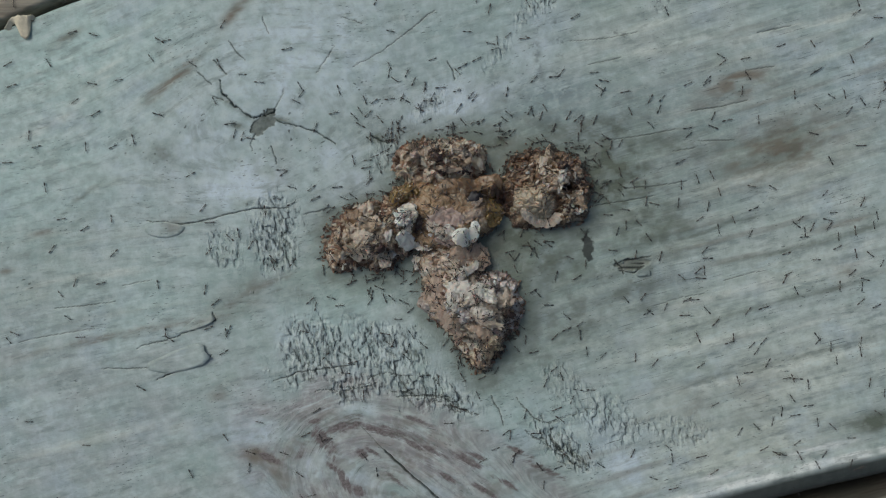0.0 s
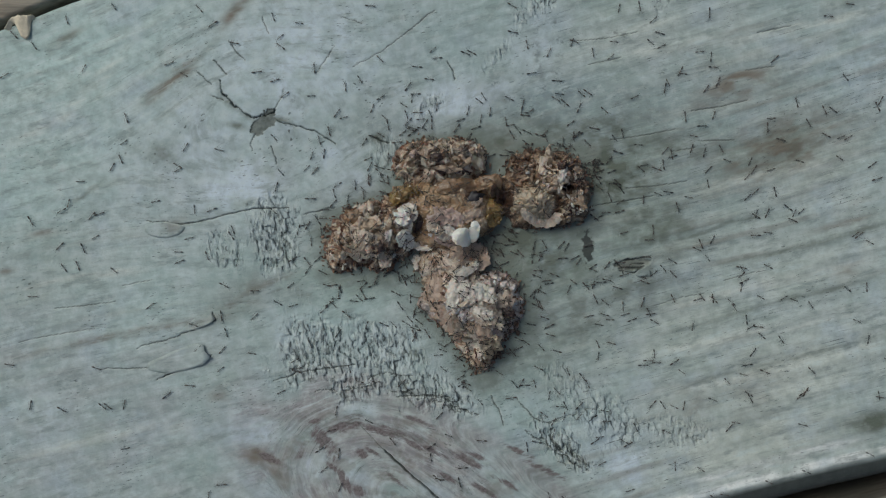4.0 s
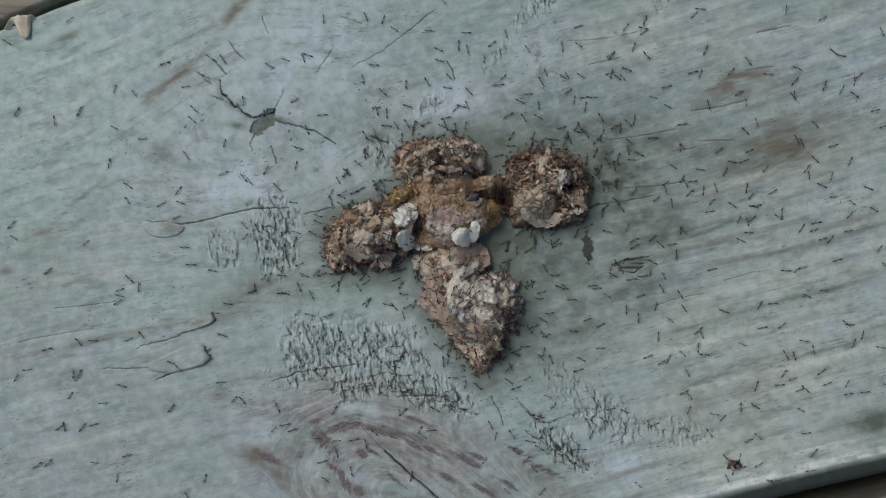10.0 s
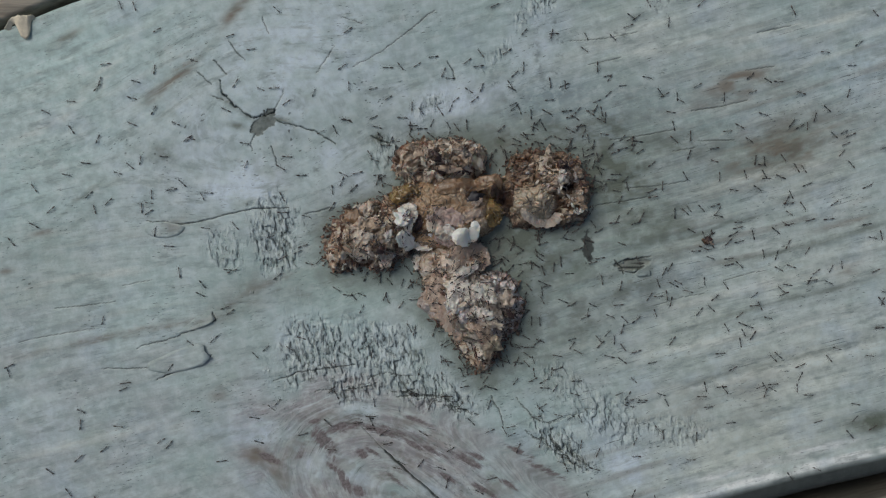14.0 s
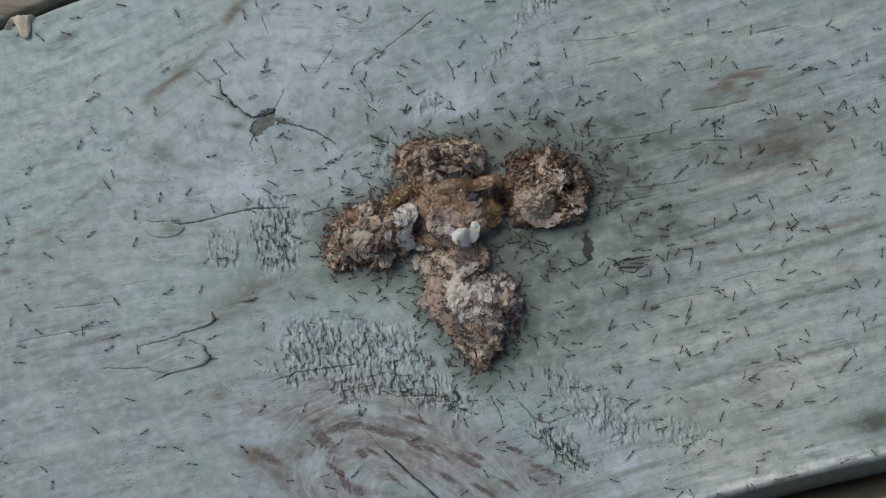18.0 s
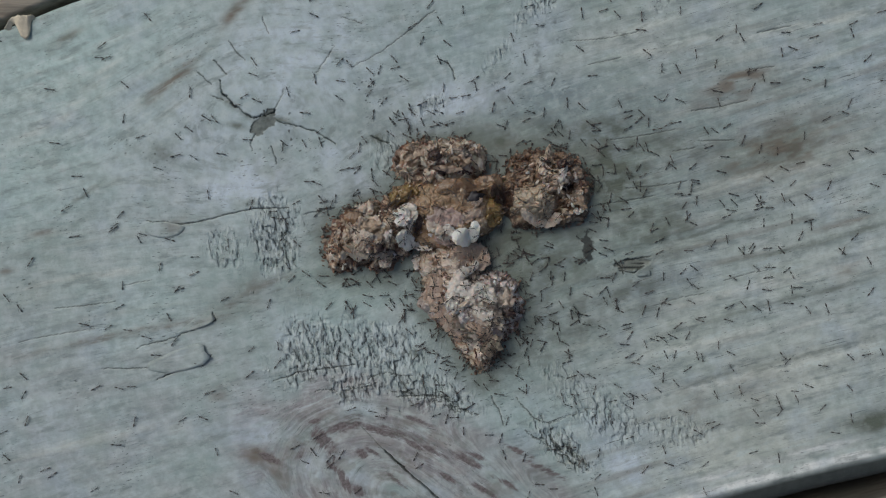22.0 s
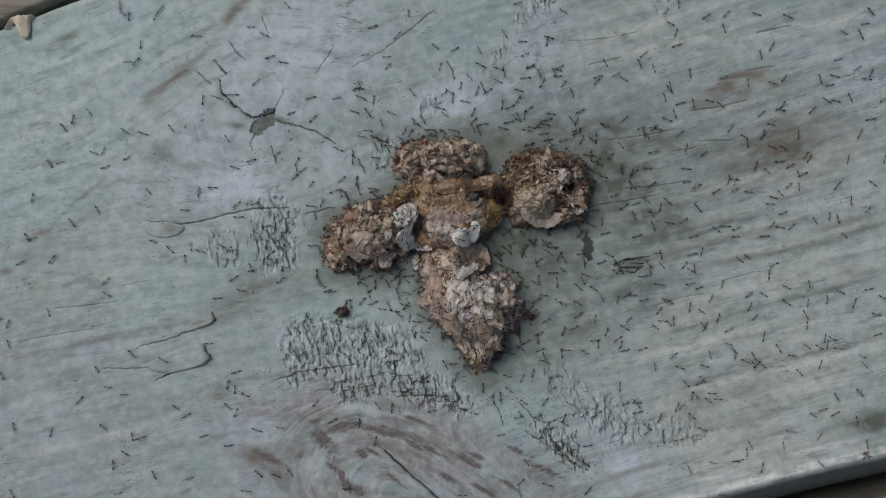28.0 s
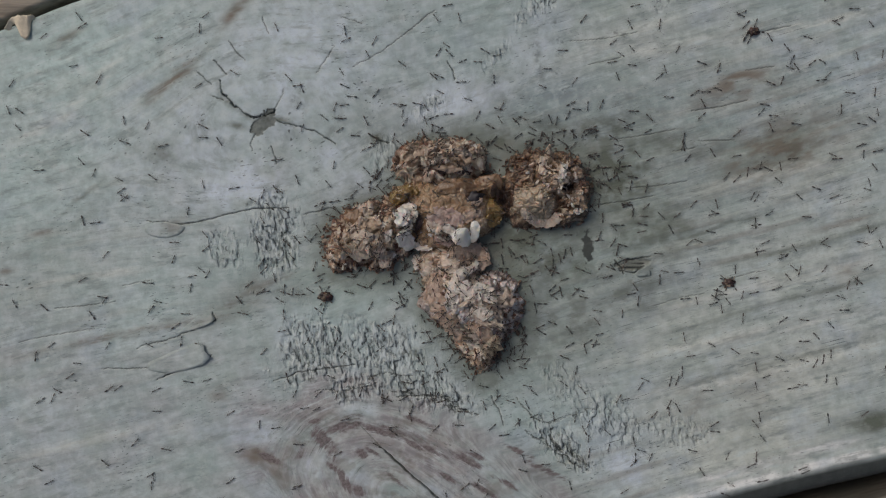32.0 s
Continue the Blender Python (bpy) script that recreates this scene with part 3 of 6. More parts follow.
soaked_shade_patch((95.1, -38.4), 6, 2.6, 15, 1.0)
soaked_shade_patch((-14.0, 24.4), 3, 1.5, -15, 0.8)
soaked_shade_patch((42.0, 28.2), 9, 3, 8, 0.3)
soaked_shade_patch((-36.8, 0.1), 4, 7, 0, 0.3)
# greasy ground that also carries painted shadow between the lumps
soaked_shade_patch((17.5, 2.0), 8, 4.5, 0, 1.2)
soaked_shade_patch((25.0, -3.0), 11, 6, 0, 0.75)
GREEN = []


def green_patch(*row):
    GREEN.append(row)


green_patch((75.8, 21.1), 14, 6, 15, 0.75)
# the same shadowed spot beside the neck, tinted green
green_patch((13.2, 0.1), 7, 6, 0, 1.0)
green_patch((-20.5, -9.9), 12, 5, 0, 0.55)
green_patch((22.0, -3.6), 15, 7, 10, 0.9)
green_patch((42.0, 5.1), 11, 8, 15, 0.7)
green_patch((22.0, -22.4), 12, 7, 0, 0.5)
green_patch((-28.0, -6.1), 8, 4, 0, 0.5)
green_patch((52.0, -22.4), 16, 9, 10, 0.35)
green_patch((14.5, 26.4), 14, 6, 10, 0.35)
green_patch((-83.0, 40.1), 16, 10, 20, 0.3)
green_patch((37.0, 20.1), 9, 5, 0, 0.6)


# streaks along the grain: field, half width, strength, waypoints
STREAKS = []


def streak(*row):
    STREAKS.append(row)


streak("pale", 1.2, 0.9, [(-18.0, -35.6), (-24.2, -35.1), (-30.5, -35.9), (-34.0, -38.9), (-32.0, -44.9), (-26.5, -51.1), (-23.0, -56.1)])
streak("pale", 1.8, 0.9, [(-18.0, -40.9), (-22.2, -42.9), (-20.2, -48.6), (-15.5, -54.6)])
streak("stain", 1.1, 1.0, [(-66.8, 31.9), (-60.5, 37.0), (-54.0, 41.9)])
streak("grease", 0.6, 0.5, [(-87.4, 4.5), (-81.8, 10.1), (-73.0, 17.0)])
streak("pale", 1.2, 0.7, [(-11.8, -44.9), (-3.0, -51.1), (2.0, -56.1)])
# shading along the knot crack's raised lip, painted as a dark streak
streak("grease", 0.7, 0.8, [(-50.5, 38.6), (-49.2, 34.1), (-45.5, 30.4), (-41.5, 28.4), (-36.0, 28.9), (-30.5, 26.4)])
streak("band", 0.35, 0.7, [(-28.5, -34.1), (-23.0, -35.1), (-18.0, -38.9)])
# painted sheen running beside the rolled edge
streak("bright", 0.9, 0.8, [(52.0, -52.1), (64.5, -49.6), (79.5, -45.1), (97.0, -40.9)])
streak("band", 1.0, 0.35, [(-93.0, -0.5), (-74.2, 13.2), (-54.9, 39.5), (-41.8, 57.6)])
streak("grease", 0.9, 0.59, [(30.8, -5.5), (52.0, 1.4), (63.2, 5.6), (83.2, 8.6)])
streak("grease", 0.8, 0.59, [(58.2, -4.1), (82.0, 1.1), (102.0, 7.0)])
streak("grease", 0.7, 0.47, [(45.8, -19.4), (68.2, -13.1), (99.5, -5.6)])
streak("band", 1.0, 0.8, [(25.8, 38.2), (58.2, 42.1), (102.0, 51.1)])
streak("band", 0.8, 0.7, [(30.8, 44.6), (64.5, 47.9), (102.0, 56.9)])
streak("stain", 0.8, 0.6, [(-100.5, -25.5), (-73.0, -19.4), (-49.2, -14.4)])
streak("band", 0.7, 0.7, [(-100.5, -31.6), (-73.0, -26.9), (-58.0, -24.9)])
streak("stain", 1.0, 0.5, [(-51.8, -15.6), (-41.8, -8.9), (-30.5, -3.9)])
streak("light", 1.3, 1.0, [(34.5, 42.9), (64.5, 46.4), (102.0, 53.9)])
streak("light", 1.3, 1.0, [(49.5, 11.4), (77.0, 17.6), (102.0, 23.1)])
streak("light", 1.5, 1.0, [(43.2, -15.6), (70.8, -8.0), (102.0, -0.9)])
streak("light", 1.5, 0.9, [(32.0, -26.1), (64.5, -19.9), (102.0, -11.1)])
streak("light", 1.2, 0.8, [(45.8, -32.4), (70.8, -27.4), (102.0, -19.9)])
streak("band", 0.9, 0.75, [(32.0, -7.4), (49.5, -1.4), (64.5, 2.6)])
streak("band", 0.9, 0.6, [(33.2, 27.6), (58.2, 31.4), (89.5, 36.4)])
streak("band", 0.8, 0.6, [(52.0, -9.9), (77.0, -3.6), (102.0, 2.6)])
streak("light", 1.0, 0.8, [(-100.5, -9.9), (-78.0, -6.1), (-60.5, -3.6)])
streak("light", 1.4, 0.7, [(-100.5, 20.1), (-83.0, 30.1), (-66.8, 47.6)])
streak("band", 0.9, 0.55, [(-100.5, -21.1), (-79.2, -15.5), (-65.5, -12.4)])
streak("light", 1.2, 0.7, [(-98.0, -47.4), (-73.0, -41.1), (-48.0, -38.0)])
streak("band", 0.8, 0.5, [(-100.5, -39.9), (-79.2, -35.9), (-54.2, -34.9)])
streak("grease", 0.8, 0.42, [(49.5, -31.1), (74.5, -24.9), (99.5, -18.6)])
streak("band", 1.2, 0.9, [(79.5, -41.8), (89.5, -38.6), (102.0, -36.8)])


def near_line(x, y, points, ragged, seed):
    """Distance to a ragged line through the waypoints, and how far along it (0 to 1)."""
    wx = x + 0.9 * ragged * layers(x / 2.0, y / 2.0, seed, 5, 0.72)
    wy = y + 0.9 * ragged * layers(x / 2.0 + 40, y / 2.0, seed + 5, 5, 0.72)
    best, along = np.full(x.shape, 99.0), np.zeros(x.shape)
    n = len(points) - 1
    for k in range(n):
        ax, ay = points[k]
        bx, by = points[k + 1]
        t = np.clip(((wx - ax) * (bx - ax) + (wy - ay) * (by - ay)) / ((bx - ax) ** 2 + (by - ay) ** 2), 0, 1)
        d = np.hypot(wx - ax - t * (bx - ax), wy - ay - t * (by - ay))
        closer = d < best
        best, along = np.where(closer, d, best), np.where(closer, (k + t) / n, along)
    return best, along


def wheel(values, angle):
    """A smooth radius round the circle through evenly spaced values."""
    n = len(values)
    t = angle / (2 * np.pi) * n
    k = np.floor(t).astype(int)
    f = t - k
    p = np.array(values, dtype=float)
    a, b, c, d = p[(k - 1) % n], p[k % n], p[(k + 1) % n], p[(k + 2) % n]
    return b + 0.5 * f * (c - a + f * (2 * a - 5 * b + 4 * c - d + f * (3 * (b - c) + d - a)))


def eighths(*px):
    return [v / 8 for v in px]


LOBES = []


def lobe(*row):
    LOBES.append(row)


lobe("stringy_meat", (7.2, -12.4), eighths(88, 72, 56, 82, 92, 64, 62, 78), 6.0, 0.55, 311, MEAT_GREY, "greyish stringy meat")
lobe("tip", (8.2, -20.9), eighths(42, 46, 46, 54, 44, 34, 50, 34), 4.2, 0.6, 331, MEAT, "brown pointed end")
lobe("neck", (1.8, -3.6), eighths(60, 54, 44, 60, 60, 60, 60, 62), 5.5, 0.4, 351, MEAT_PALE, "pale tan skin")
lobe("crumbly_meat", (-17.8, 2.4), eighths(84, 86, 60, 60, 66, 74, 52, 70), 5.5, 0.8, 371, MEAT, "crumbly brown meat")
lobe("joint", (-10.8, 5.4), eighths(40, 50, 54, 40, 40, 50, 62, 50), 6.0, 0.9, 381, MEAT, "brown torn meat")
lobe("crumbly_meat", (22.8, 13.5), eighths(78, 74, 69, 78, 83, 86, 65, 84), 6.4, 0.65, 391, MEAT_BROWN, "crumbly brown meat with a pale rim")
lobe("crumbly_meat", (-0.5, 18.9), eighths(80, 58, 36, 58, 78, 66, 50, 60), 6.4, 0.8, 417, MEAT, "crumbly torn meat")
lobe("smooth_meat", (0.2, 8.1), eighths(98, 84, 62, 92, 92, 82, 74, 80), 7.0, 0.2, 431, MEAT_TAN, "smooth tan meat")
lobe("pale_meat", (19.2, 11.1), eighths(54, 46, 40, 42, 44, 46, 42, 52), 7.4, 0.35, 441, MEAT_CREAM, "pale cream-coloured meat")
lobe("fat_lump", (10.5, 8.1), eighths(26, 26, 30, 30, 32, 28, 24, 24), 4.2, 0.15, 451, FAT, "yellow fat")
lobe("skin_lump", (9.8, 13.6), eighths(26, 22, 20, 26, 34, 26, 20, 26), 7.0, 0.3, 461, MEAT_TAN, "tan skin")
lobe("fat_lump", (-8.8, 11.4), eighths(30, 34, 20, 20, 28, 34, 18, 22), 5.2, 0.1, 471, FAT, "orange fat")
FOOD_RIM = [(l[1], l[2]) for l in LOBES[:7]]


KNOT, ARCH = (-40.2, 27.6), (-10.5, -54.9)


def grain(x, y):
    """The ring coordinate: its level lines are the grain, parted by the knot and arched by the cathedral."""
    u, v = to_board(x, y)
    v = v + 1.6 * layers(u / 55, v / 26, 5, 3)
    ku, kv = to_board(*KNOT)
    q = (v - kv) / 7.0
    f = v - 11.0 * q / np.sqrt(1 + q * q) * np.exp(-((u - ku) / 26.0) ** 2 - ((v - kv) / 34.0) ** 2)
    dx, dy = x - ARCH[0], y - ARCH[1]
    c, s = math.cos(radians(-33)), math.sin(radians(-33))
    a, b = dx * c + dy * s, -dx * s + dy * c
    a = np.where(a > 0, a * 0.32, a)
    r = np.hypot(a * 0.62, b) + 1.3 * layers(x / 9, y / 9, 8, 3)
    m = ramp(21.0, 15.5, r)
    return f * (1 - m) + ((r - 15.5) * 1.25 - 35) * m, m, u * (1 - m) + (dx * c + dy * s) * m, ramp(25.0, 21.5, r + 0.9 * layers(x / 4, y / 4, 9, 3))


def surface(x, y, featured=True):
    """Height of the painted top and its fields at the points."""
    u, v = to_board(x, y)
    f, arch, along, wedge = grain(x, y)
    hidden = np.zeros(x.shape)
    fld = {k: hidden.copy() for k in ("band", "light", "bright", "rose", "chalk_lit", "zone", "grease", "wear", "stain", "pale", "mint", "slate", "green", "dirt_shade")}
    fld["along"], fld["ring"] = along, f
    right = ramp(5, 45, x) + 0.35 * ramp(-40, -70, x)
    wave = np.sin(2 * np.pi * f / 5.4 + 2.2 * layers(u / 30, f / 9, 12, 3))
    streak = layers(u / 16, f / 0.9, 21, 3, 0.6)
    fine = layers(u / 7, f / 0.35, 23, 2, 0.6)
    patch = layers(x / 14, y / 10, 25, 3)
    fld["band"] = np.clip((0.2 + 0.45 * right) * (0.6 * ramp(-0.2, 1.0, wave) + 0.6 * ramp(-0.1, 0.7, streak)) + 0.3 * ramp(0.2, 0.8, fine) * (0.2 + 0.6 * right), 0, 1)
    fld["band"] = np.clip(fld["band"] * (0.6 + 0.8 * patch) + arch * 0.3 * ramp(0.15, 0.8, wave), 0, 1)
    fld["light"] = np.clip((0.1 + 0.5 * right) * ramp(-0.1, 0.8, layers(u / 18, f / 2.2, 27, 3, 0.6)) + 0.25 * arch * ramp(0.1, 0.8, -wave), 0, 0.75)
    z = 0.08 * wave * (0.2 + right) + 0.03 * streak * (0.3 + right) + 0.02 * fine
    fld["lines"] = np.clip(0.12 + right, 0, 1)
    if featured:
        ragged = 0.45 + 0.9 * ramp(-0.5, 0.6, layers(x / 3.2, y / 3.2, 51, 4, 0.6))
        for c, rx, ry, turn, k in PALE:
            fld["pale"] = np.maximum(fld["pale"], np.minimum(0.95, k * spot(x, y, c, rx, ry, turn) * ragged))
        for c, rx, ry, turn, k in GREEN:
            fld["green"] = np.maximum(fld["green"], k * spot(x, y, c, rx, ry, turn))
        blotted = 0.45 + 0.8 * ramp(-0.4, 0.5, layers(u / 3.5, f / 1.2, 55, 3))
        for c, rx, ry, turn, k in STAINS:
            fld["stain"] = np.maximum(fld["stain"], k * spot(x, y, c, rx, ry, turn) * blotted)
        edge = 1.3 * layers(u / 2.6, f / 0.8, 57, 4, 0.65)
        fld["rose"] = np.clip(np.maximum(arch, 0.85 * wedge) + 0.3 * ramp(-28, -40, y + 0.25 * x) * ramp(10, -10, x), 0, 1) * ramp(-0.7, 0.3, layers(x / 9, y / 6, 60, 3))
        # dark halo round the food: grease, with soft shadow painted in
        food_halo, creep = hidden.copy(), 3.5 * layers(x / 3.4, y / 3.4, 58, 4, 0.6)
        for c, radii in FOOD_RIM:
            away = np.hypot(x - c[0], y - c[1])
            rim = wheel(radii, np.arctan2(y - c[1], x - c[0]) % (2 * np.pi))
            food_halo = np.maximum(food_halo, ramp(10.0, -1.0, away - rim - 0.12 * (x - c[0]) + creep))
        fld["grease"] = 0.78 * food_halo ** 1.3
        mottled = 0.55 + 0.7 * ramp(-0.4, 0.5, layers(x / 3, y / 2, 62, 4, 0.6))
        for c, rx, ry, turn, k in SOAKED_SHADE:
            fld["grease"] = np.maximum(fld["grease"], k * spot(x, y, c, rx, ry, turn) * mottled)
        for c, rx, ry, turn, k in MINT:
            fld["mint"] = np.maximum(fld["mint"], k * spot(x, y, c, rx, ry, turn))
        for c, rx, ry, turn, k in SLATE:
            fld["slate"] = np.maximum(fld["slate"], k * spot(x, y, c, rx, ry, turn) * mottled)
        for c, rx, ry, turn, k in CHALK_LIT:
            fld["chalk_lit"] = np.maximum(fld["chalk_lit"], k * spot(x, y, c, rx, ry, turn))
        for c, rx, ry, turn in BARE_PATCHES:
            fld["wear"] = np.maximum(fld["wear"], np.clip(spot(x, y, c, 1.15 * rx, 1.1 * ry, turn) * (1 + edge), 0, 1))
        # scuffed latewood elsewhere in the arch
        fld["wear"] = np.maximum(fld["wear"], 0.3 * arch * ramp(0.3, 0.95, wave) * ramp(0.0, 0.4, layers(x / 5, y / 5, 59, 3)))
        fld["stain"] = np.maximum(fld["stain"], 0.4 * arch * ramp(0.05, 0.5, layers(x / 3.5, y / 2.4, 87, 4, 0.6)))
        fld["grease"] = np.maximum(fld["grease"], 0.35 * arch * ramp(0.1, 0.5, layers(x / 2.6, y / 1.8, 88, 4, 0.6)))
        fld["pale"] = np.maximum(fld["pale"], 0.7 * arch * ramp(0.1, 0.5, layers(x / 3.0, y / 2.2, 89, 4, 0.6)))
        fld["stain"] = np.maximum(fld["stain"], 0.38 * ramp(0.55, 0.95, wave) * right * ramp(0.1, 0.6, layers(u / 20, f / 6, 61, 3)))
        # long streaks of the grain
        worn_along = 0.35 + 0.9 * ramp(-0.35, 0.5, layers(u / 9, f / 1.1, 64, 4, 0.6))
        for field, half, k, points in STREAKS:
            px, py = [q[0] for q in points], [q[1] for q in points]
            sel = (x > min(px) - 6) & (x < max(px) + 6) & (y > min(py) - 6) & (y < max(py) + 6)
            if sel.any():
                d, along = near_line(x[sel], y[sel], points, 0.8, 300 + int(10 * abs(px[0])))
                fld[field][sel] = np.maximum(fld[field][sel], k * np.exp(-(d / half) ** 2) * np.clip(np.minimum(along, 1 - along) * 5, 0, 1) * worn_along[sel])
        # wrinkled, bubbling paint
        zone, frayed = hidden.copy(), 0.5 * layers(x / 3, y / 3, 63, 4, 0.6)
        for c, rx, ry, turn, k in WRINKLES:
            zone = np.maximum(zone, k * ramp(0.1, 0.95, spot(x, y, c, rx, ry, turn) + frayed))
        fld["zone"] = zone
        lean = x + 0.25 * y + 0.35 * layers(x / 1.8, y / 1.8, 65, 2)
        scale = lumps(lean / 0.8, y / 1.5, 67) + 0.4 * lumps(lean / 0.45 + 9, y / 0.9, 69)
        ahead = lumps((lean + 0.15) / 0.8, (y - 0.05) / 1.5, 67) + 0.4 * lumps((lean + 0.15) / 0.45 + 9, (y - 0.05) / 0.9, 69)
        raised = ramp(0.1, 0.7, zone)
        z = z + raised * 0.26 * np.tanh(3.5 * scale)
        # dirt and painted shade on the sides facing away from the sun
        fld["dirt_shade"] = np.maximum(fld["dirt_shade"], 0.85 * raised * ramp(0.26, 0.1, np.abs(scale + 0.12)) * ramp(0.0, 0.12, scale - ahead))
        # raised wrinkles painted lighter, as if catching the light
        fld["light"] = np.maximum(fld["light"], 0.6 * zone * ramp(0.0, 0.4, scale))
        # the knot's hole
        ox, oy = (-39.8, 27.8)
        ca, sa = math.cos(radians(48)), math.sin(radians(48))
        ha, hb = (x - ox) * ca + (y - oy) * sa, (y - oy) * ca - (x - ox) * sa
        reach = (np.abs(ha / 3.3) ** 2.6 + np.abs(hb / 1.75) ** 2.6) ** 0.385 + 0.5 * layers(x / 1.3, y / 1.3, 71, 4, 0.65)
        hole = ramp(1.05, 0.85, reach)
        z = z - 0.16 * hole
        rim = ramp(0.74, 0.88, reach) * ramp(1.08, 0.95, reach)
        fld["grease"] = np.maximum(fld["grease"], 0.75 * hole)
        fld["dirt_shade"] = np.maximum(fld["dirt_shade"], np.maximum((0.42 + 0.4 * layers(x / 0.9, y / 0.7, 74, 3)) * hole, 0.9 * rim * ramp(-0.5, 1.0, 0.7 * hb + 0.5 * np.abs(ha) - 0.9 + 1.5 * lumps(x / 0.8, y / 0.8, 72))))
        # the chipped hollow
        ox, oy = (41.8, -3.4)
        chip = ramp(1.0, 0.7, np.hypot((x - ox) / 4.2, (y - oy - 0.12 * (x - ox)) / 1.3) + 0.35 * layers(x / 1.2, y / 0.7, 73, 3))
        z = z - 0.7 * chip
        fld["stain"] = np.maximum(fld["stain"], 0.6 * chip)
        fld["dirt_shade"] = np.maximum(fld["dirt_shade"], chip * ramp(0.1, 0.5, lumps(x / 2.0, y / 0.4, 75)))
        # dark smudge beside the food
        ox, oy = (32.0, 0.4)
        smudge = ramp(1.05, 0.7, np.hypot((x - ox) / 1.15, (y - oy) / 3.8) + 0.9 * layers(x / 0.9, y / 1.1, 77, 4, 0.65))
        fld["dirt_shade"] = np.maximum(fld["dirt_shade"], 0.92 * smudge)
        # blue-grey scuff with a ragged edge
        ox, oy = (21.0, 42.6)
        scuff = spot(x, y, (ox, oy), 0.9, 4.5, 8) * ramp(-0.1, 0.3, layers(x / 1.4, y / 1.1, 79, 3))
        fld["dirt_shade"] = np.maximum(fld["dirt_shade"], 0.5 * scuff)
        # small greenish scuffs
        for ox, oy in ((24.8, 50.0), (25.2, 46.5), (20.0, 45.2), (20.9, 43.0), (25.8, 43.0), (22.2, 35.4), (25.4, 39.1), (26.4, 45.6), (38.2, 47.9), (40.2, 47.4), (11.4, 36.6), (27.0, 35.1), (-18.0, 25.6), (-33.0, 33.1), (49.0, 39.1), (-28.0, 17.6)):
            near = (np.abs(x - ox) < 4) & (np.abs(y - oy) < 4)
            fleck = spot(x[near], y[near], (ox, oy), 1.1, 0.75, 20)
            fld["dirt_shade"][near] = np.maximum(fld["dirt_shade"][near], 0.5 * fleck * ramp(0.05, 0.4, layers(x[near] / 0.55, y[near] / 0.4, 81, 3, 0.6) + 0.5 * fleck - 0.2))
        for k, (half, depth, rag, points) in enumerate(CRACKS):
            px, py = [p[0] for p in points], [p[1] for p in points]
            sel = (x > min(px) - 3) & (x < max(px) + 3) & (y > min(py) - 3) & (y < max(py) + 3)
            if not sel.any():
                continue
            d, along = near_line(x[sel], y[sel], points, rag, 100 + 9 * k)
            taper = np.clip(np.minimum(along, 1 - along) * 5 + 0.45, 0, 1)
            wide = half * taper * np.maximum(0.25, 1 + 0.9 * layers(x[sel] / 1.6, y[sel] / 1.6, 90, 3, 0.7))
            cut = ramp(1.0, 0.3, d / (0.85 * wide + 0.075)) * np.clip(0.5 + half * 3.6, 0, 1)
            z[sel] -= depth * cut
            fld["dirt_shade"][sel] = np.maximum(fld["dirt_shade"][sel], 0.92 * cut)
            fld["light"][sel] = np.maximum(fld["light"][sel], 0.35 * ramp(2.2, 0.8, d / (wide + 0.14)) * (1 - cut))
    return z, fld


def spread(fine, reach, step):
    """Positions that are close together out to fine, then widen to reach."""
    inner = np.arange(0, fine + step / 2, step)
    outer, gap = [], step
    at = inner[-1]
    while at < reach:
        gap = min(gap * 1.25, 25)
        at = min(at + gap, reach)
        outer.append(at)
    pos = np.concatenate([inner, outer])
    return np.concatenate([-pos[:0:-1], pos])


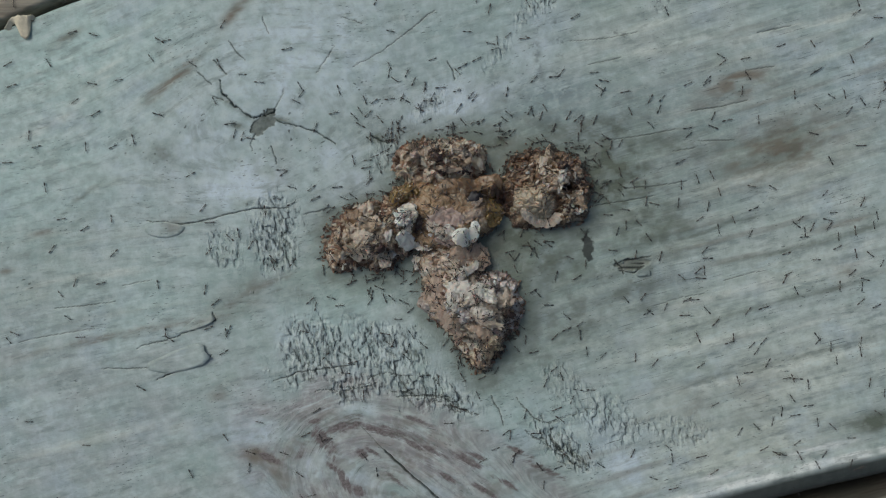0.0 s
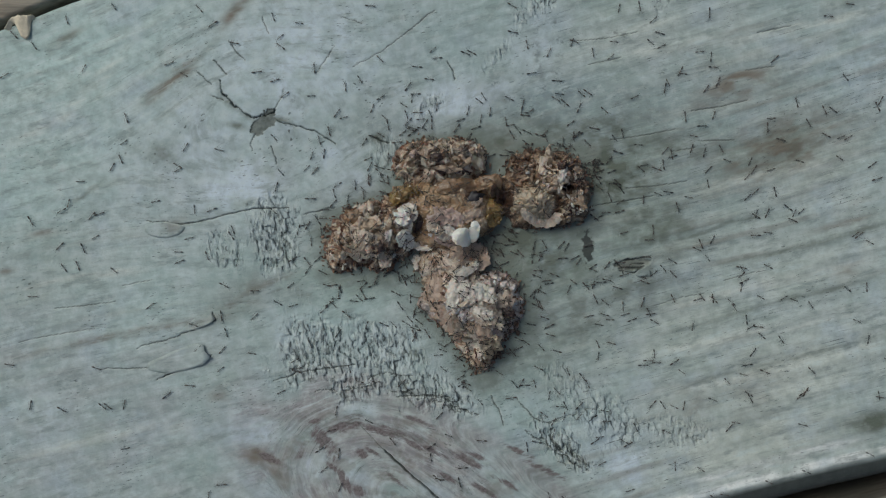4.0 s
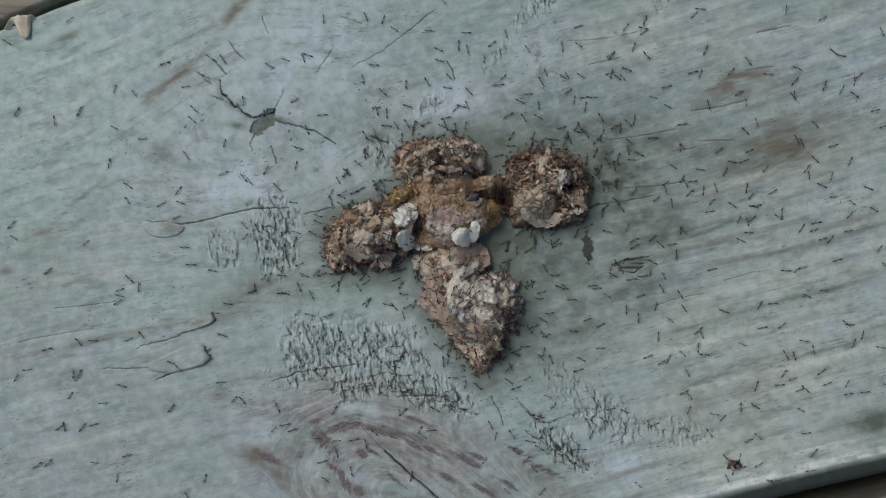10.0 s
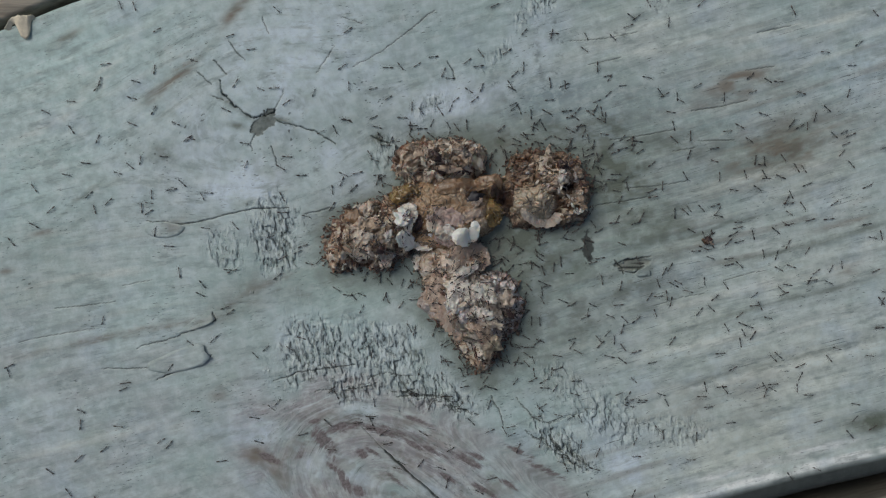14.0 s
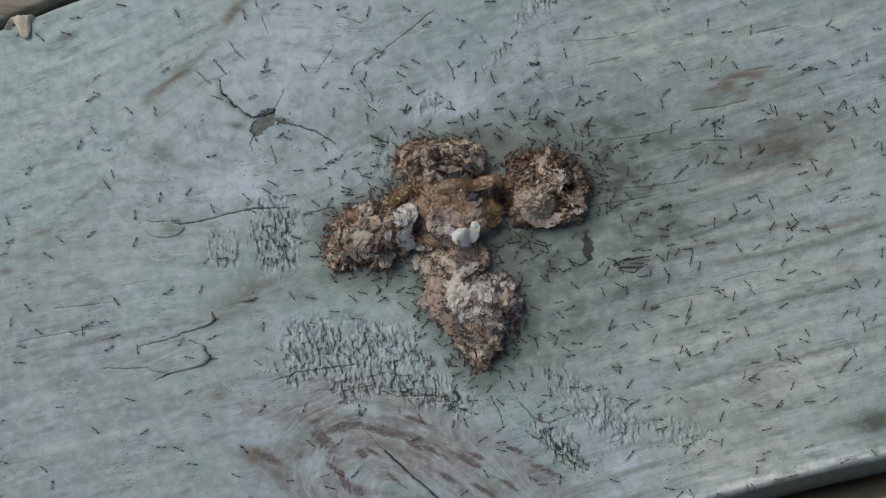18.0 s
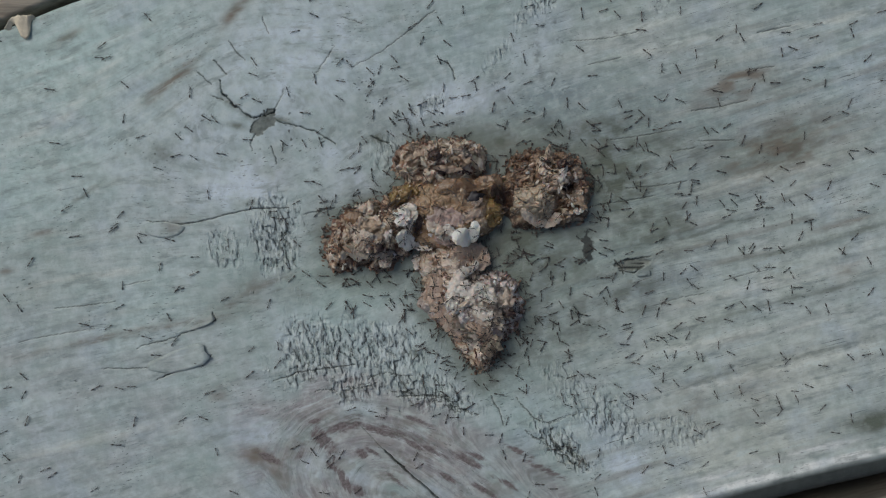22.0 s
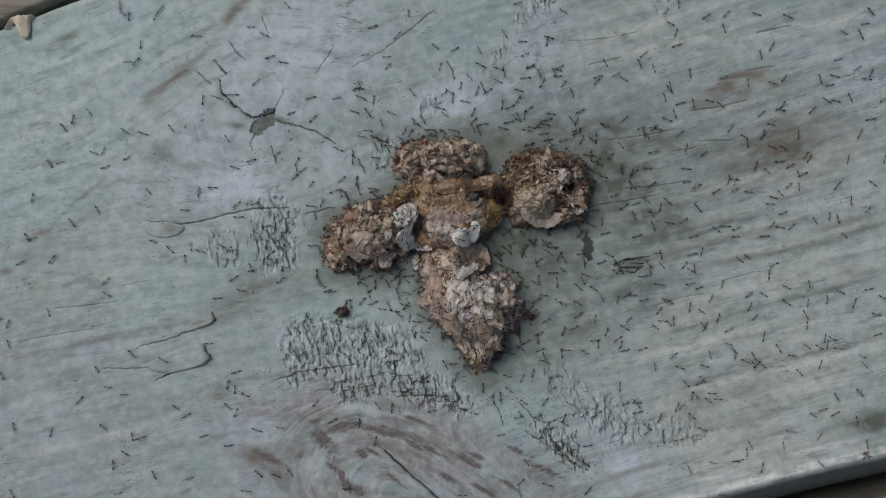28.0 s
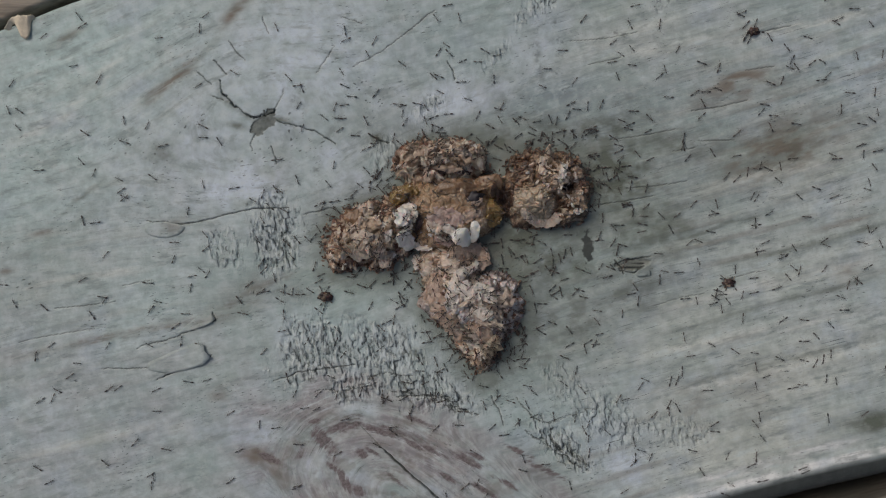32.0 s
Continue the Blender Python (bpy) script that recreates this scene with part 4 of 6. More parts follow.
def board_mesh(name, low, high, step, fine, reach, round_low, round_high, material, featured, bows, thick=38.0):
    """A plank along the board's line from v = low to v = high: top, rounded edges and sides in one skin."""
    us = spread(fine, reach, step)
    top = np.arange(low + round_low, high - round_high + 1e-6, step)
    angles = np.linspace(0, 90, 9)[1:]
    lo_v = [low + round_low - round_low * math.sin(radians(a)) for a in angles]
    lo_z = [-round_low * (1 - math.cos(radians(a))) for a in angles]
    hi_v = [high - round_high + round_high * math.sin(radians(a)) for a in angles]
    hi_z = [-round_high * (1 - math.cos(radians(a))) for a in angles]
    vs = np.concatenate([[low + 6, low], lo_v[::-1], top, hi_v, [high, high - 6]])
    zs = np.concatenate([[-thick, -thick + 0.5], lo_z[::-1], np.zeros(len(top)), hi_z, [-thick + 0.5, -thick]])
    U, V = np.meshgrid(us, vs, indexing="ij")
    Z = np.broadcast_to(zs, U.shape).copy()
    wob = layers(U / 18, V * 0 + 3, 81, 3) * 0.25
    upper_bow, lower_bow = 2.0 * ramp(-84, -60, U) * ramp(0, -40, U), 1.2 * ramp(84, 48, U) * ramp(-20, 30, U)
    pick = {"": 0, "upper": upper_bow, "lower": lower_bow}
    wob = wob + np.where(V > (low + high) / 2, pick[bows[1]], pick[bows[0]])
    V = V + wob * ramp((high - low) / 2 - 9, (high - low) / 2 - 6, np.abs(V - (low + high) / 2))
    X, Y = from_board(U, V)
    dz, fields = surface(X, Y, featured)
    flat = ramp(-1.2, -0.6, Z)
    Z = Z + dz * flat
    sheen_breaks = ramp(-0.8, -0.3, layers(U / 6, V / 3, 83, 3))
    inner = V - wob - low
    # pale band on the rolled edge, its sky sheen painted in and broken up
    fields["bright"] = np.maximum(fields["bright"], 0.98 * ramp(8.4, 7.5, inner) * ramp(5.6, 6.8, inner) * sheen_breaks)
    fields["band"] = np.maximum(fields["band"], 0.5 * np.exp(-((inner - 9.6) / 0.5) ** 2))
    # shade of the gaps painted onto the plank sides
    fields["dirt_shade"] = np.maximum(fields["dirt_shade"], 0.95 * ramp(-1.6, -3.0, Z))
    # the rolled lower edge is also painted darker, as shaded towards the gap
    fields["dirt_shade"] = np.maximum(fields["dirt_shade"], 0.95 * ramp(6.7, 5.0, inner + 0.5 * layers(U / 5, V / 2, 84, 3)) * (round_low > 5))
    return sheet_mesh(name, np.stack([X, Y, Z], -1).reshape(-1, 3), len(us), len(vs), material, fields=fields)


ground = new("ground", bpy.data.meshes.new("ground"))
bm = bmesh.new()
bmesh.ops.create_grid(bm, x_segments=20, y_segments=20, size=400)
bm.to_mesh(ground.data)
bm.free()
ground.data.materials.append(SOIL)
ground.location = (0, 0, -0.078)
tagged(ground, "dark bare soil under the deck boards", "ground", kind="structure")


def joist(u):
    bm = bmesh.new()
    bmesh.ops.create_cube(bm, size=1)
    bmesh.ops.scale(bm, vec=(45, 330, 40), verts=bm.verts)
    bmesh.ops.bevel(bm, geom=bm.edges[:], offset=2, segments=2, affect="EDGES")
    ob = part("support_batten", bm, BARE, None)
    x, y = from_board(u, 2)
    ob.matrix_basis = pose(x * MM, y * MM, -0.058, 0, 0, math.degrees(TURN))
    return tagged(ob, "brown wooden batten under the boards", "batten", "battens under the boards", "structure")


for u in (-480, 480):
    joist(u)

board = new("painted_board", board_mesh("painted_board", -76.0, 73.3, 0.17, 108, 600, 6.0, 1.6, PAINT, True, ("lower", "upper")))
tagged(board, "weathered grey-blue painted wooden plank with cracked, wrinkled paint", "plank", "deck boards", "structure")
beside = new("upper_board", board_mesh("upper_board", 75.1, 218, 2.0, 130, 600, 0.8, 2.0, BARE, False, ("upper", "")))
tagged(beside, "weathered brown-grey plank beyond the narrow gap", "plank", "deck boards", "structure")
below = new("lower_board", board_mesh("lower_board", -219, -80.0, 2.0, 130, 600, 3.0, 2.5, BARE, False, ("", "lower")))
tagged(below, "brown weathered plank beyond the wide dark gap", "plank", "deck boards", "structure")


# ---- loose paint on the board ----
def paint_flake(outline, lift, thick=0.1):
    """A thin curled flake: an outline of points, lifted towards its last point."""
    bm = bmesh.new()
    cx, cy = sum(p[0] for p in outline) / len(outline), sum(p[1] for p in outline) / len(outline)
    tip = outline[-1]
    rings = []
    for k in range(4):
        s = (k + 1) / 4
        ring = []
        for j, p in enumerate(outline):
            x, y = cx + (p[0] - cx) * s, cy + (p[1] - cy) * s
            near = math.exp(-((x - tip[0]) ** 2 + (y - tip[1]) ** 2) / 9.0)
            ring.append(bm.verts.new((x, y, 0.06 + lift * near + 0.03 * random.random())))
        rings.append(ring)
    mid = bm.verts.new((cx, cy, 0.1 + lift * 0.12))
    n = len(outline)
    for j in range(n):
        bm.faces.new((mid, rings[0][j], rings[0][(j + 1) % n]))
        for k in range(3):
            bm.faces.new((rings[k][j], rings[k + 1][j], rings[k + 1][(j + 1) % n], rings[k][(j + 1) % n]))
    bmesh.ops.recalc_face_normals(bm, faces=bm.faces)
    bmesh.ops.solidify(bm, geom=bm.faces[:], thickness=thick)
    return bm


for outline, lift in (
        ([(-52.8, -25.5), (-56.8, -26.8), (-61.0, -27.6), (-65.0, -26.8), (-65.2, -25.1), (-59.2, -22.4), (-54.9, -20.9), (-52.8, -21.2), (-52.5, -22.5), (-51.2, -23.8)], 0.8),
        ([(-50.2, -15.4), (-51.3, -14.3), (-54.0, -14.6), (-56.4, -16.6), (-59.6, -18.9), (-55.9, -18.1), (-52.8, -17.1), (-51.2, -16.4)], 0.5),
        ([(43.2, -4.6), (45.8, -4.6), (46.0, -5.9), (43.0, -6.1), (42.2, -5.4)], 0.5),
        ([(-66.0, 5.1), (-65.8, 3.8), (-64.8, 3.0), (-63.0, 2.5), (-60.8, 2.4), (-58.8, 2.9), (-57.4, 3.8), (-57.0, 4.8), (-58.5, 5.5), (-61.0, 5.9), (-63.8, 5.9), (-65.2, 5.6)], 0.1)):
    flake = part("paint_flake", paint_flake(outline, lift), PAINT, board, "curled pale flake of lifting paint")
    at = np.array([v.co[:2] for v in flake.data.vertices]) / MM
    for key, values in surface(at[:, 0], at[:, 1])[1].items():
        field = flake.data.attributes.new(key, "FLOAT", "POINT")
        field.data.foreach_set("value", (np.zeros(len(at)) if key in ("dirt_shade", "zone") else values).astype(np.float32))


# ---- the scrap of food ----
def lobe_mesh(name, centre, radii, height, rough, seed, material, base=-0.15, nt=380, ns=110, top=2.3):
    """A lump with an irregular torn outline (eight radii from +x round), flat-domed and broken into flakes and clods on top."""
    th = np.linspace(0, 2 * np.pi, nt, endpoint=False)
    s = np.concatenate([np.linspace(0.004, 1, ns) ** 0.75, [1.0, 0.9]])
    S, T = np.meshgrid(s, th, indexing="ij")
    ct, st = np.cos(T), np.sin(T)
    torn = 0.07 + 0.11 * min(rough, 1.0)
    R = wheel(radii, T) * (1 + torn * S * (layers(1.6 * ct + 9, 1.6 * st, seed + 20, 2) + 0.9 * layers(5 * ct + 3, 5 * st, seed + 22, 3, 0.65)))
    X, Y = centre[0] + R * S * ct, centre[1] + R * S * st
    body = np.clip(1 - S ** top, 0, 1) ** 0.78
    big = layers(X / 4.5, Y / 4.5, seed, 3)
    crease = 1 - 2 * np.abs(layers(X / 3.2 + 0.4 * big, Y / 3.2, seed + 2, 3, 0.55))
    warp = 0.55 * layers(X / 1.6, Y / 1.6, seed + 30, 2)
    gap, clod, wx, wy = cells(X / 3.2 + warp, Y / 2.4 - warp, seed + 40)
    gap2, grit, vx, vy = cells(X / 1.35 + warp, Y / 1.15 + warp, seed + 50)
    calm = ramp(0.0, 0.3, body)
    rise = height * 0.24 * big + 1.0 * (0.08 + 0.7 * rough) * (crease - 0.5)
    rise = rise + rough * (1.0 * clod + 1.5 * (clod * wx - np.roll(clod, 7) * wy) - 1.0 * ramp(0.3, 0.0, gap))
    rise = rise + (0.04 + 0.55 * rough) * (0.5 * grit + 0.8 * grit * vx - 0.45 * ramp(0.25, 0.0, gap2))
    Z = height * body + calm * rise
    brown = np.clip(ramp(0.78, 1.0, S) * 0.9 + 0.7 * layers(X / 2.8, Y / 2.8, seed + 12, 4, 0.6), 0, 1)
    tone = np.clip(0.5 + 0.36 * clod * min(1.0, rough) + 0.3 * grit * (0.25 + rough) + 0.35 * big, 0, 1)
    push = rough * 0.8 * layers(X / 1.6, Y / 1.6, seed + 10, 3) * ramp(0.3, 1.0, S)
    X, Y = X + push * ct, Y + push * st
    Z = np.maximum(Z, 0.05)
    Z[-2:] = base
    return sheet_mesh(name, np.stack([X, Y, Z], -1).reshape(-1, 3), len(s), nt, material, wrap=True, fields={"brown": brown, "tone": tone})


food = new("food_scrap")
tagged(food, "scrap of torn cooked meat on the painted board, covered with ants", "food scrap")


solid_points, solid_faces = [], []


def remember(me):
    start = len(solid_points)
    solid_points.extend(v.co.copy() for v in me.vertices)
    solid_faces.extend([start + k for k in p.vertices] for p in me.polygons if len(p.vertices) == 4)


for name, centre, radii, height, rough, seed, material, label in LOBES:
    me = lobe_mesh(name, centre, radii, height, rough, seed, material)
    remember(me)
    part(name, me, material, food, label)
tree = BVHTree.FromPolygons(solid_points, solid_faces)


def drop(x, y):
    """Height (mm) and normal of the top of the food, or the board, at a place."""
    place, normal, _, _ = tree.ray_cast(Vector((x * MM, y * MM, 0.05)), Vector((0, 0, -1)))
    if place is None:
        return 0.0, Vector((0, 0, 1)), False
    return max(0.0, place.z / MM), (normal if normal.z > 0 else -normal), True


def lump_bmesh(rx, ry, rz, seed, rough=0.25, sub=3):
    bm = bmesh.new()
    bmesh.ops.create_icosphere(bm, subdivisions=sub, radius=1)
    for v in bm.verts:
        k = 1 + rough * 2 * noise.noise(v.co * 1.6 + Vector((seed, 0, 0))) + rough * noise.noise(v.co * 4 + Vector((0, seed, 0)))
        v.co = Vector((v.co.x * rx * k, v.co.y * ry * k, v.co.z * rz * k))
    return bm


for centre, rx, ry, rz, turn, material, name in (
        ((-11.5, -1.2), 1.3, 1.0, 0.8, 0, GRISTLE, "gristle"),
        # no cavity here: a dark lump paints the hole's shade
        ((6.6, 11.1), 1.7, 1.4, 0.7, 30, HOLLOW_SHADE, "dark_hollow")):
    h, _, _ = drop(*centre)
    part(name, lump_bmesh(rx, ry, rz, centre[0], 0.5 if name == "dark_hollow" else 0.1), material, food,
         {"gristle": "white gristle", "dark_hollow": "dark lump standing in for a shaded hollow in the meat"}[name],
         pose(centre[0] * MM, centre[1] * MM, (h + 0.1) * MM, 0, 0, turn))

# torn shreds that cover the crumbly lumps
def shred_bmesh(length, width, seed, n=9, k=7):
    """A bent, torn and wrinkled piece of meat with an uneven outline."""
    bm = bmesh.new()
    g = [[None] * k for _ in range(n)]
    r = random.Random(seed)
    bend, twist, hump = r.uniform(-0.3, 0.6), r.uniform(-0.6, 0.6), r.uniform(0.2, 0.7)
    for i in range(n):
        a = i / (n - 1) * 2 - 1
        w = width * (1 - 0.6 * abs(a) ** 2.2) * (1 + 0.7 * noise.noise((a * 2.2, seed * 1.7, 0)))
        shift = 0.35 * width * noise.noise((a * 1.7, 5, seed * 0.9))
        for j in range(k):
            b = j / (k - 1) * 2 - 1
            tear = 0.16 * length * noise.noise((b * 2.5, seed * 2.1, 7 if a > 0 else 3))
            x, y = a * length / 2 + tear * abs(a), b * w / 2 + shift
            z = bend * (a * a - 0.4) * 0.3 * length + twist * a * b * 0.35 * width - hump * b * b * 0.5 * width + 0.6 * noise.noise((x * 0.8, y * 0.8, seed)) + 0.38 * noise.noise((x * 2.0, y * 2.0, seed)) + 0.18 * noise.noise((x * 4.5, y * 4.5, seed))
            g[i][j] = bm.verts.new((x, y, z))
    for i in range(n - 1):
        for j in range(k - 1):
            bm.faces.new((g[i][j], g[i + 1][j], g[i + 1][j + 1], g[i][j + 1]))
    bmesh.ops.solidify(bm, geom=bm.faces[:], thickness=0.3)
    bmesh.ops.recalc_face_normals(bm, faces=bm.faces)
    return bm


def shred_set(material):
    made = []
    for k in range(7):
        ob = part("meat_shred", shred_bmesh(1.9 + 0.35 * k, 1.3 + 0.3 * (k % 4), k + 3), material, None)
        made.append(ob.data)
        bpy.data.objects.remove(ob)
    return made


BROWN_SET, TAN_SET, GREY_SET = shred_set(SHRED_BROWN), shred_set(SHRED_TAN), shred_set(SHRED_GREY)
rng = random.Random(11)
SHRED_AREAS = []


def shred_area(*row):
    SHRED_AREAS.append(row)


shred_area((-0.2, 20.1), 9.4, 3.6, 46, 1.0, (TAN_SET, TAN_SET, TAN_SET, BROWN_SET))
shred_area((-8.6, 16.4), 2.6, 4.0, 12, 0.9, (TAN_SET, BROWN_SET))
shred_area((-16.8, 3.6), 7.0, 5.0, 36, 1.0, (TAN_SET, TAN_SET, BROWN_SET))
shred_area((-23.0, 1.4), 3.6, 5.6, 26, 0.8, (BROWN_SET, BROWN_SET, TAN_SET))
shred_area((18.2, 17.6), 5.0, 4.0, 24, 0.8, (BROWN_SET, BROWN_SET, TAN_SET))
shred_area((29.0, 14.6), 3.0, 6.5, 24, 0.8, (BROWN_SET, BROWN_SET, TAN_SET))
shred_area((27.6, 10.6), 2.0, 3.0, 6, 0.8, (TAN_SET, BROWN_SET))
shred_area((12.6, -11.8), 4.2, 4.6, 26, 0.9, (GREY_SET,))
shred_area((15.5, -14.2), 3.0, 4.8, 24, 0.7, (GREY_SET, BROWN_SET, BROWN_SET))
shred_area((8.2, -23.6), 3.6, 3.0, 12, 0.7, (TAN_SET, BROWN_SET))
shred_area((-3.2, -5.1), 2.6, 3.0, 8, 0.7, (TAN_SET,))
shred_area((-2.4, 2.0), 5, 2, 6, 0.6, (TAN_SET, GREY_SET))
shred_area((-11.8, 7.6), 3, 4, 12, 0.8, (TAN_SET, BROWN_SET))
for centre, reach_x, reach_y, count, big, sets in SHRED_AREAS:
    for _ in range(int(count * 0.5)):
        a, r = rng.uniform(0, 2 * math.pi), math.sqrt(rng.random())
        x, y = centre[0] + reach_x * r * math.cos(a), centre[1] + reach_y * r * math.sin(a)
        h, n, on = drop(x, y)
        if not on:
            continue
        size = big * rng.uniform(0.3, 0.85)
        chosen = rng.choice(sets)
        lift, lean = (0.1, 60) if chosen is BROWN_SET else (0.5, 38)
        m = pose(x * MM, y * MM, (h + lift) * MM, rng.uniform(-lean, lean), rng.uniform(-lean, lean), rng.uniform(0, 360))
        part("meat_shred", rng.choice(chosen), None, food, "", m @ Matrix.Diagonal((size, size, size, 1)))

# ragged bits along the rim, down to the board
for centre, radii in FOOD_RIM:
    for _ in range(10):
        a = rng.uniform(0, 2 * math.pi)
        d = float(wheel(radii, np.array([a]))[0]) * rng.uniform(0.88, 1.07)
        x, y = centre[0] + d * math.cos(a), centre[1] + d * math.sin(a)
        h = drop(x, y)[0]
        if h > 4.5:
            continue
        size = rng.uniform(0.22, 0.6)
        m = pose(x * MM, y * MM, (h + 0.3) * MM, rng.uniform(-50, 50), rng.uniform(-50, 50), rng.uniform(0, 360))
        part("meat_shred", rng.choice(rng.choice((BROWN_SET, BROWN_SET, BROWN_SET, TAN_SET))), None, food, "", m @ Matrix.Diagonal((size, size, size, 1)))

# fine crumbly meat, far too small to count: one heap a colour
def crumbly(name, material, label, places, anywhere=False):
    """Small angular grains strewn over the lumps: centre, reach, count, size."""
    bm = bmesh.new()
    bmesh.ops.create_icosphere(bm, subdivisions=1, radius=1)
    base = np.array([v.co[:] for v in bm.verts])
    faces = np.array([[v.index for v in f.verts] for f in bm.faces])
    bm.free()
    points, tris = [], []
    for centre, reach_x, reach_y, count, big in places:
        for _ in range(count if anywhere else int(0.35 * count)):
            a, d = rng.uniform(0, 2 * math.pi), math.sqrt(rng.random())
            x, y = centre[0] + reach_x * d * math.cos(a), centre[1] + reach_y * d * math.sin(a)
            h, n, on = drop(x, y)
            if not (on or anywhere):
                continue
            size = big * rng.uniform(0.25, 0.85)
            jolt = 1 + np.array([rng.uniform(-0.4, 0.4) for _ in range(len(base))])
            shape = base * jolt[:, None] * np.array([size * rng.uniform(0.9, 2.2), size * rng.uniform(0.4, 0.85), size * rng.uniform(0.15, 0.4)])
            turn = np.array(pose(0, 0, 0, rng.uniform(-50, 50), rng.uniform(-50, 50), rng.uniform(0, 360)).to_3x3())
            tris.append(faces + len(points) * len(base))
            points.append(shape @ turn.T + np.array([x, y, h + 0.25 * size + rng.uniform(0, 0.3)]))
    me = bpy.data.meshes.new(name)
    me.from_pydata((np.concatenate(points) * MM).tolist(), [], np.concatenate(tris).tolist())
    me.materials.append(material)
    return tagged(part(name, me, None, food, label), kind="stuff")


def fringe(name, material, label, each):
    """Small bits of meat strewn along the rims, on the food's foot and on the board round it."""
    places = []
    for c, radii in FOOD_RIM:
        for _ in range(each):
            a = rng.uniform(0, 2 * math.pi)
            d = float(wheel(radii, np.array([a]))[0]) * rng.uniform(0.9, 1.06) + abs(rng.gauss(0, 0.5))
            x, y = c[0] + d * math.cos(a), c[1] + d * math.sin(a)
            if drop(x, y)[0] < 3.5:
                places.append(((x, y), 0.01, 0.01, 2, rng.uniform(0.25, 0.55)))
    return crumbly(name, material, label, places, True)


crumbly("tan_crumble", GRAIN_TAN, "fine pale crumbs of meat", (
    ((-0.2, 20.4), 9.8, 4.0, 420, 0.85), ((-16.8, 3.9), 8.0, 6.0, 230, 0.85), ((-18.0, -1.4), 7.5, 3.6, 170, 0.8), ((28.5, 12.0), 3.6, 5.0, 90, 0.75), ((22.0, 16.5), 5.0, 3.0, 90, 0.7), ((25.8, 15.1), 6.0, 7.0, 90, 0.8), ((-8.6, 16.4), 3.0, 4.0, 70, 0.8),
    ((8.2, -22.4), 4.0, 4.0, 60, 0.6), ((-3.0, -4.9), 4.0, 4.0, 45, 0.5), ((-3.0, 3.9), 7.0, 3.5, 30, 0.5), ((0.8, 10.1), 9.0, 5.0, 60, 0.5)))
crumbly("brown_crumble", GRAIN_BROWN, "fine dark crumbs of meat", (
    ((-23.0, 1.4), 5.0, 7.0, 230, 0.75), ((-17.4, -2.4), 8.0, 3.0, 70, 0.6), ((29.5, 15.1), 3.6, 7.5, 170, 0.75), ((17.0, 18.2), 5.5, 4.0, 200, 0.75),
    ((0.1, 22.4), 9.5, 2.4, 220, 0.7), ((16.0, -14.9), 3.4, 5.5, 200, 0.65), ((8.2, -23.6), 5.0, 4.0, 180, 0.65), ((-11.8, 11.4), 4.0, 4.0, 140, 0.7),
    ((0.8, 17.4), 8.0, 1.6, 110, 0.6), ((-0.5, -11.1), 3.0, 7.0, 90, 0.55), ((8.2, 12.0), 4.0, 4.0, 50, 0.5)))
crumbly("grey_crumble", GRAIN_GREY, "fine greyish crumbs of meat", (
    ((12.6, -12.1), 5.5, 6.0, 260, 0.75), ((6.4, -14.9), 5.0, 4.0, 60, 0.6), ((25.1, 15.8), 4.0, 4.0, 70, 0.7), ((-6.1, -5.5), 2.0, 3.0, 20, 0.5), ((3.9, -9.9), 6.0, 6.0, 70, 0.45), ((2.0, -3.0), 6.0, 4.0, 40, 0.4)))

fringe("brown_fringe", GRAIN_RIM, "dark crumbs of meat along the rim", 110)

# larger folds and strips: place, length, width, turn, colour
FOLDS = []


def fold(*row):
    FOLDS.append(row)


fold((9.2, -14.9), 7.5, 2.6, -25, BONE)
fold((12.2, -10.9), 5.5, 4.0, 20, BONE)
fold((10.5, -20.9), 5.5, 3.0, 60, SHRED_TAN)
fold((25.2, 15.6), 5.0, 3.0, 80, BONE)
fold((22.5, 18.9), 6.5, 2.4, 75, SHRED_TAN)
fold((28.5, 10.1), 4.5, 2.4, -50, SHRED_TAN)
fold((-18.0, -0.1), 8.0, 3.6, 18, SHRED_TAN)
fold((-16.1, 4.9), 5.5, 4.0, 0, SHRED_TAN)
fold((-12.5, 2.6), 6.5, 3.0, 60, SHRED_TAN)
fold((-16.5, 8.4), 5.5, 3.0, 10, SHRED_TAN)
fold((-4.9, 19.5), 6.5, 2.8, 30, SHRED_TAN)
fold((1.0, 21.6), 6.5, 2.8, -10, SHRED_TAN)
fold((6.2, 19.1), 6.5, 2.8, -40, SHRED_TAN)
fold((3.9, -16.8), 7.0, 2.6, -55, SHRED_TAN)
fold((7.6, -20.5), 6.0, 3.4, -45, SHRED_TAN)
fold((-18.0, 4.5), 5.0, 2.6, 40, BONE)
fold((-14.9, -0.5), 5.5, 2.4, 0, BONE)
fold((-11.8, 1.6), 4.5, 3.2, 50, BONE)
fold((-15.2, 1.1), 6.0, 3.0, 25, BONE)
fold((-17.0, 7.9), 4.0, 2.6, 0, BONE)
fold((10.5, -13.0), 5.5, 2.2, -35, BONE)
fold((28.9, 11.1), 3.4, 1.6, -60, BONE)
fold((-3.0, 20.1), 3.6, 2.0, 50, BONE)
fold((3.9, 20.8), 3.6, 2.0, -20, BONE)
fold((8.2, 18.6), 3.0, 2.0, -60, SHRED_TAN)
fold((0.8, 17.0), 6.0, 1.4, -5, SHRED_BROWN)
fold((-6.4, 20.6), 4.0, 2.4, 40, BONE)
fold((0.2, 22.6), 4.5, 2.2, 0, BONE)
fold((5.4, 21.4), 4.0, 2.2, -30, BONE)
fold((-2.8, 18.4), 4.0, 2.0, 15, SHRED_TAN)
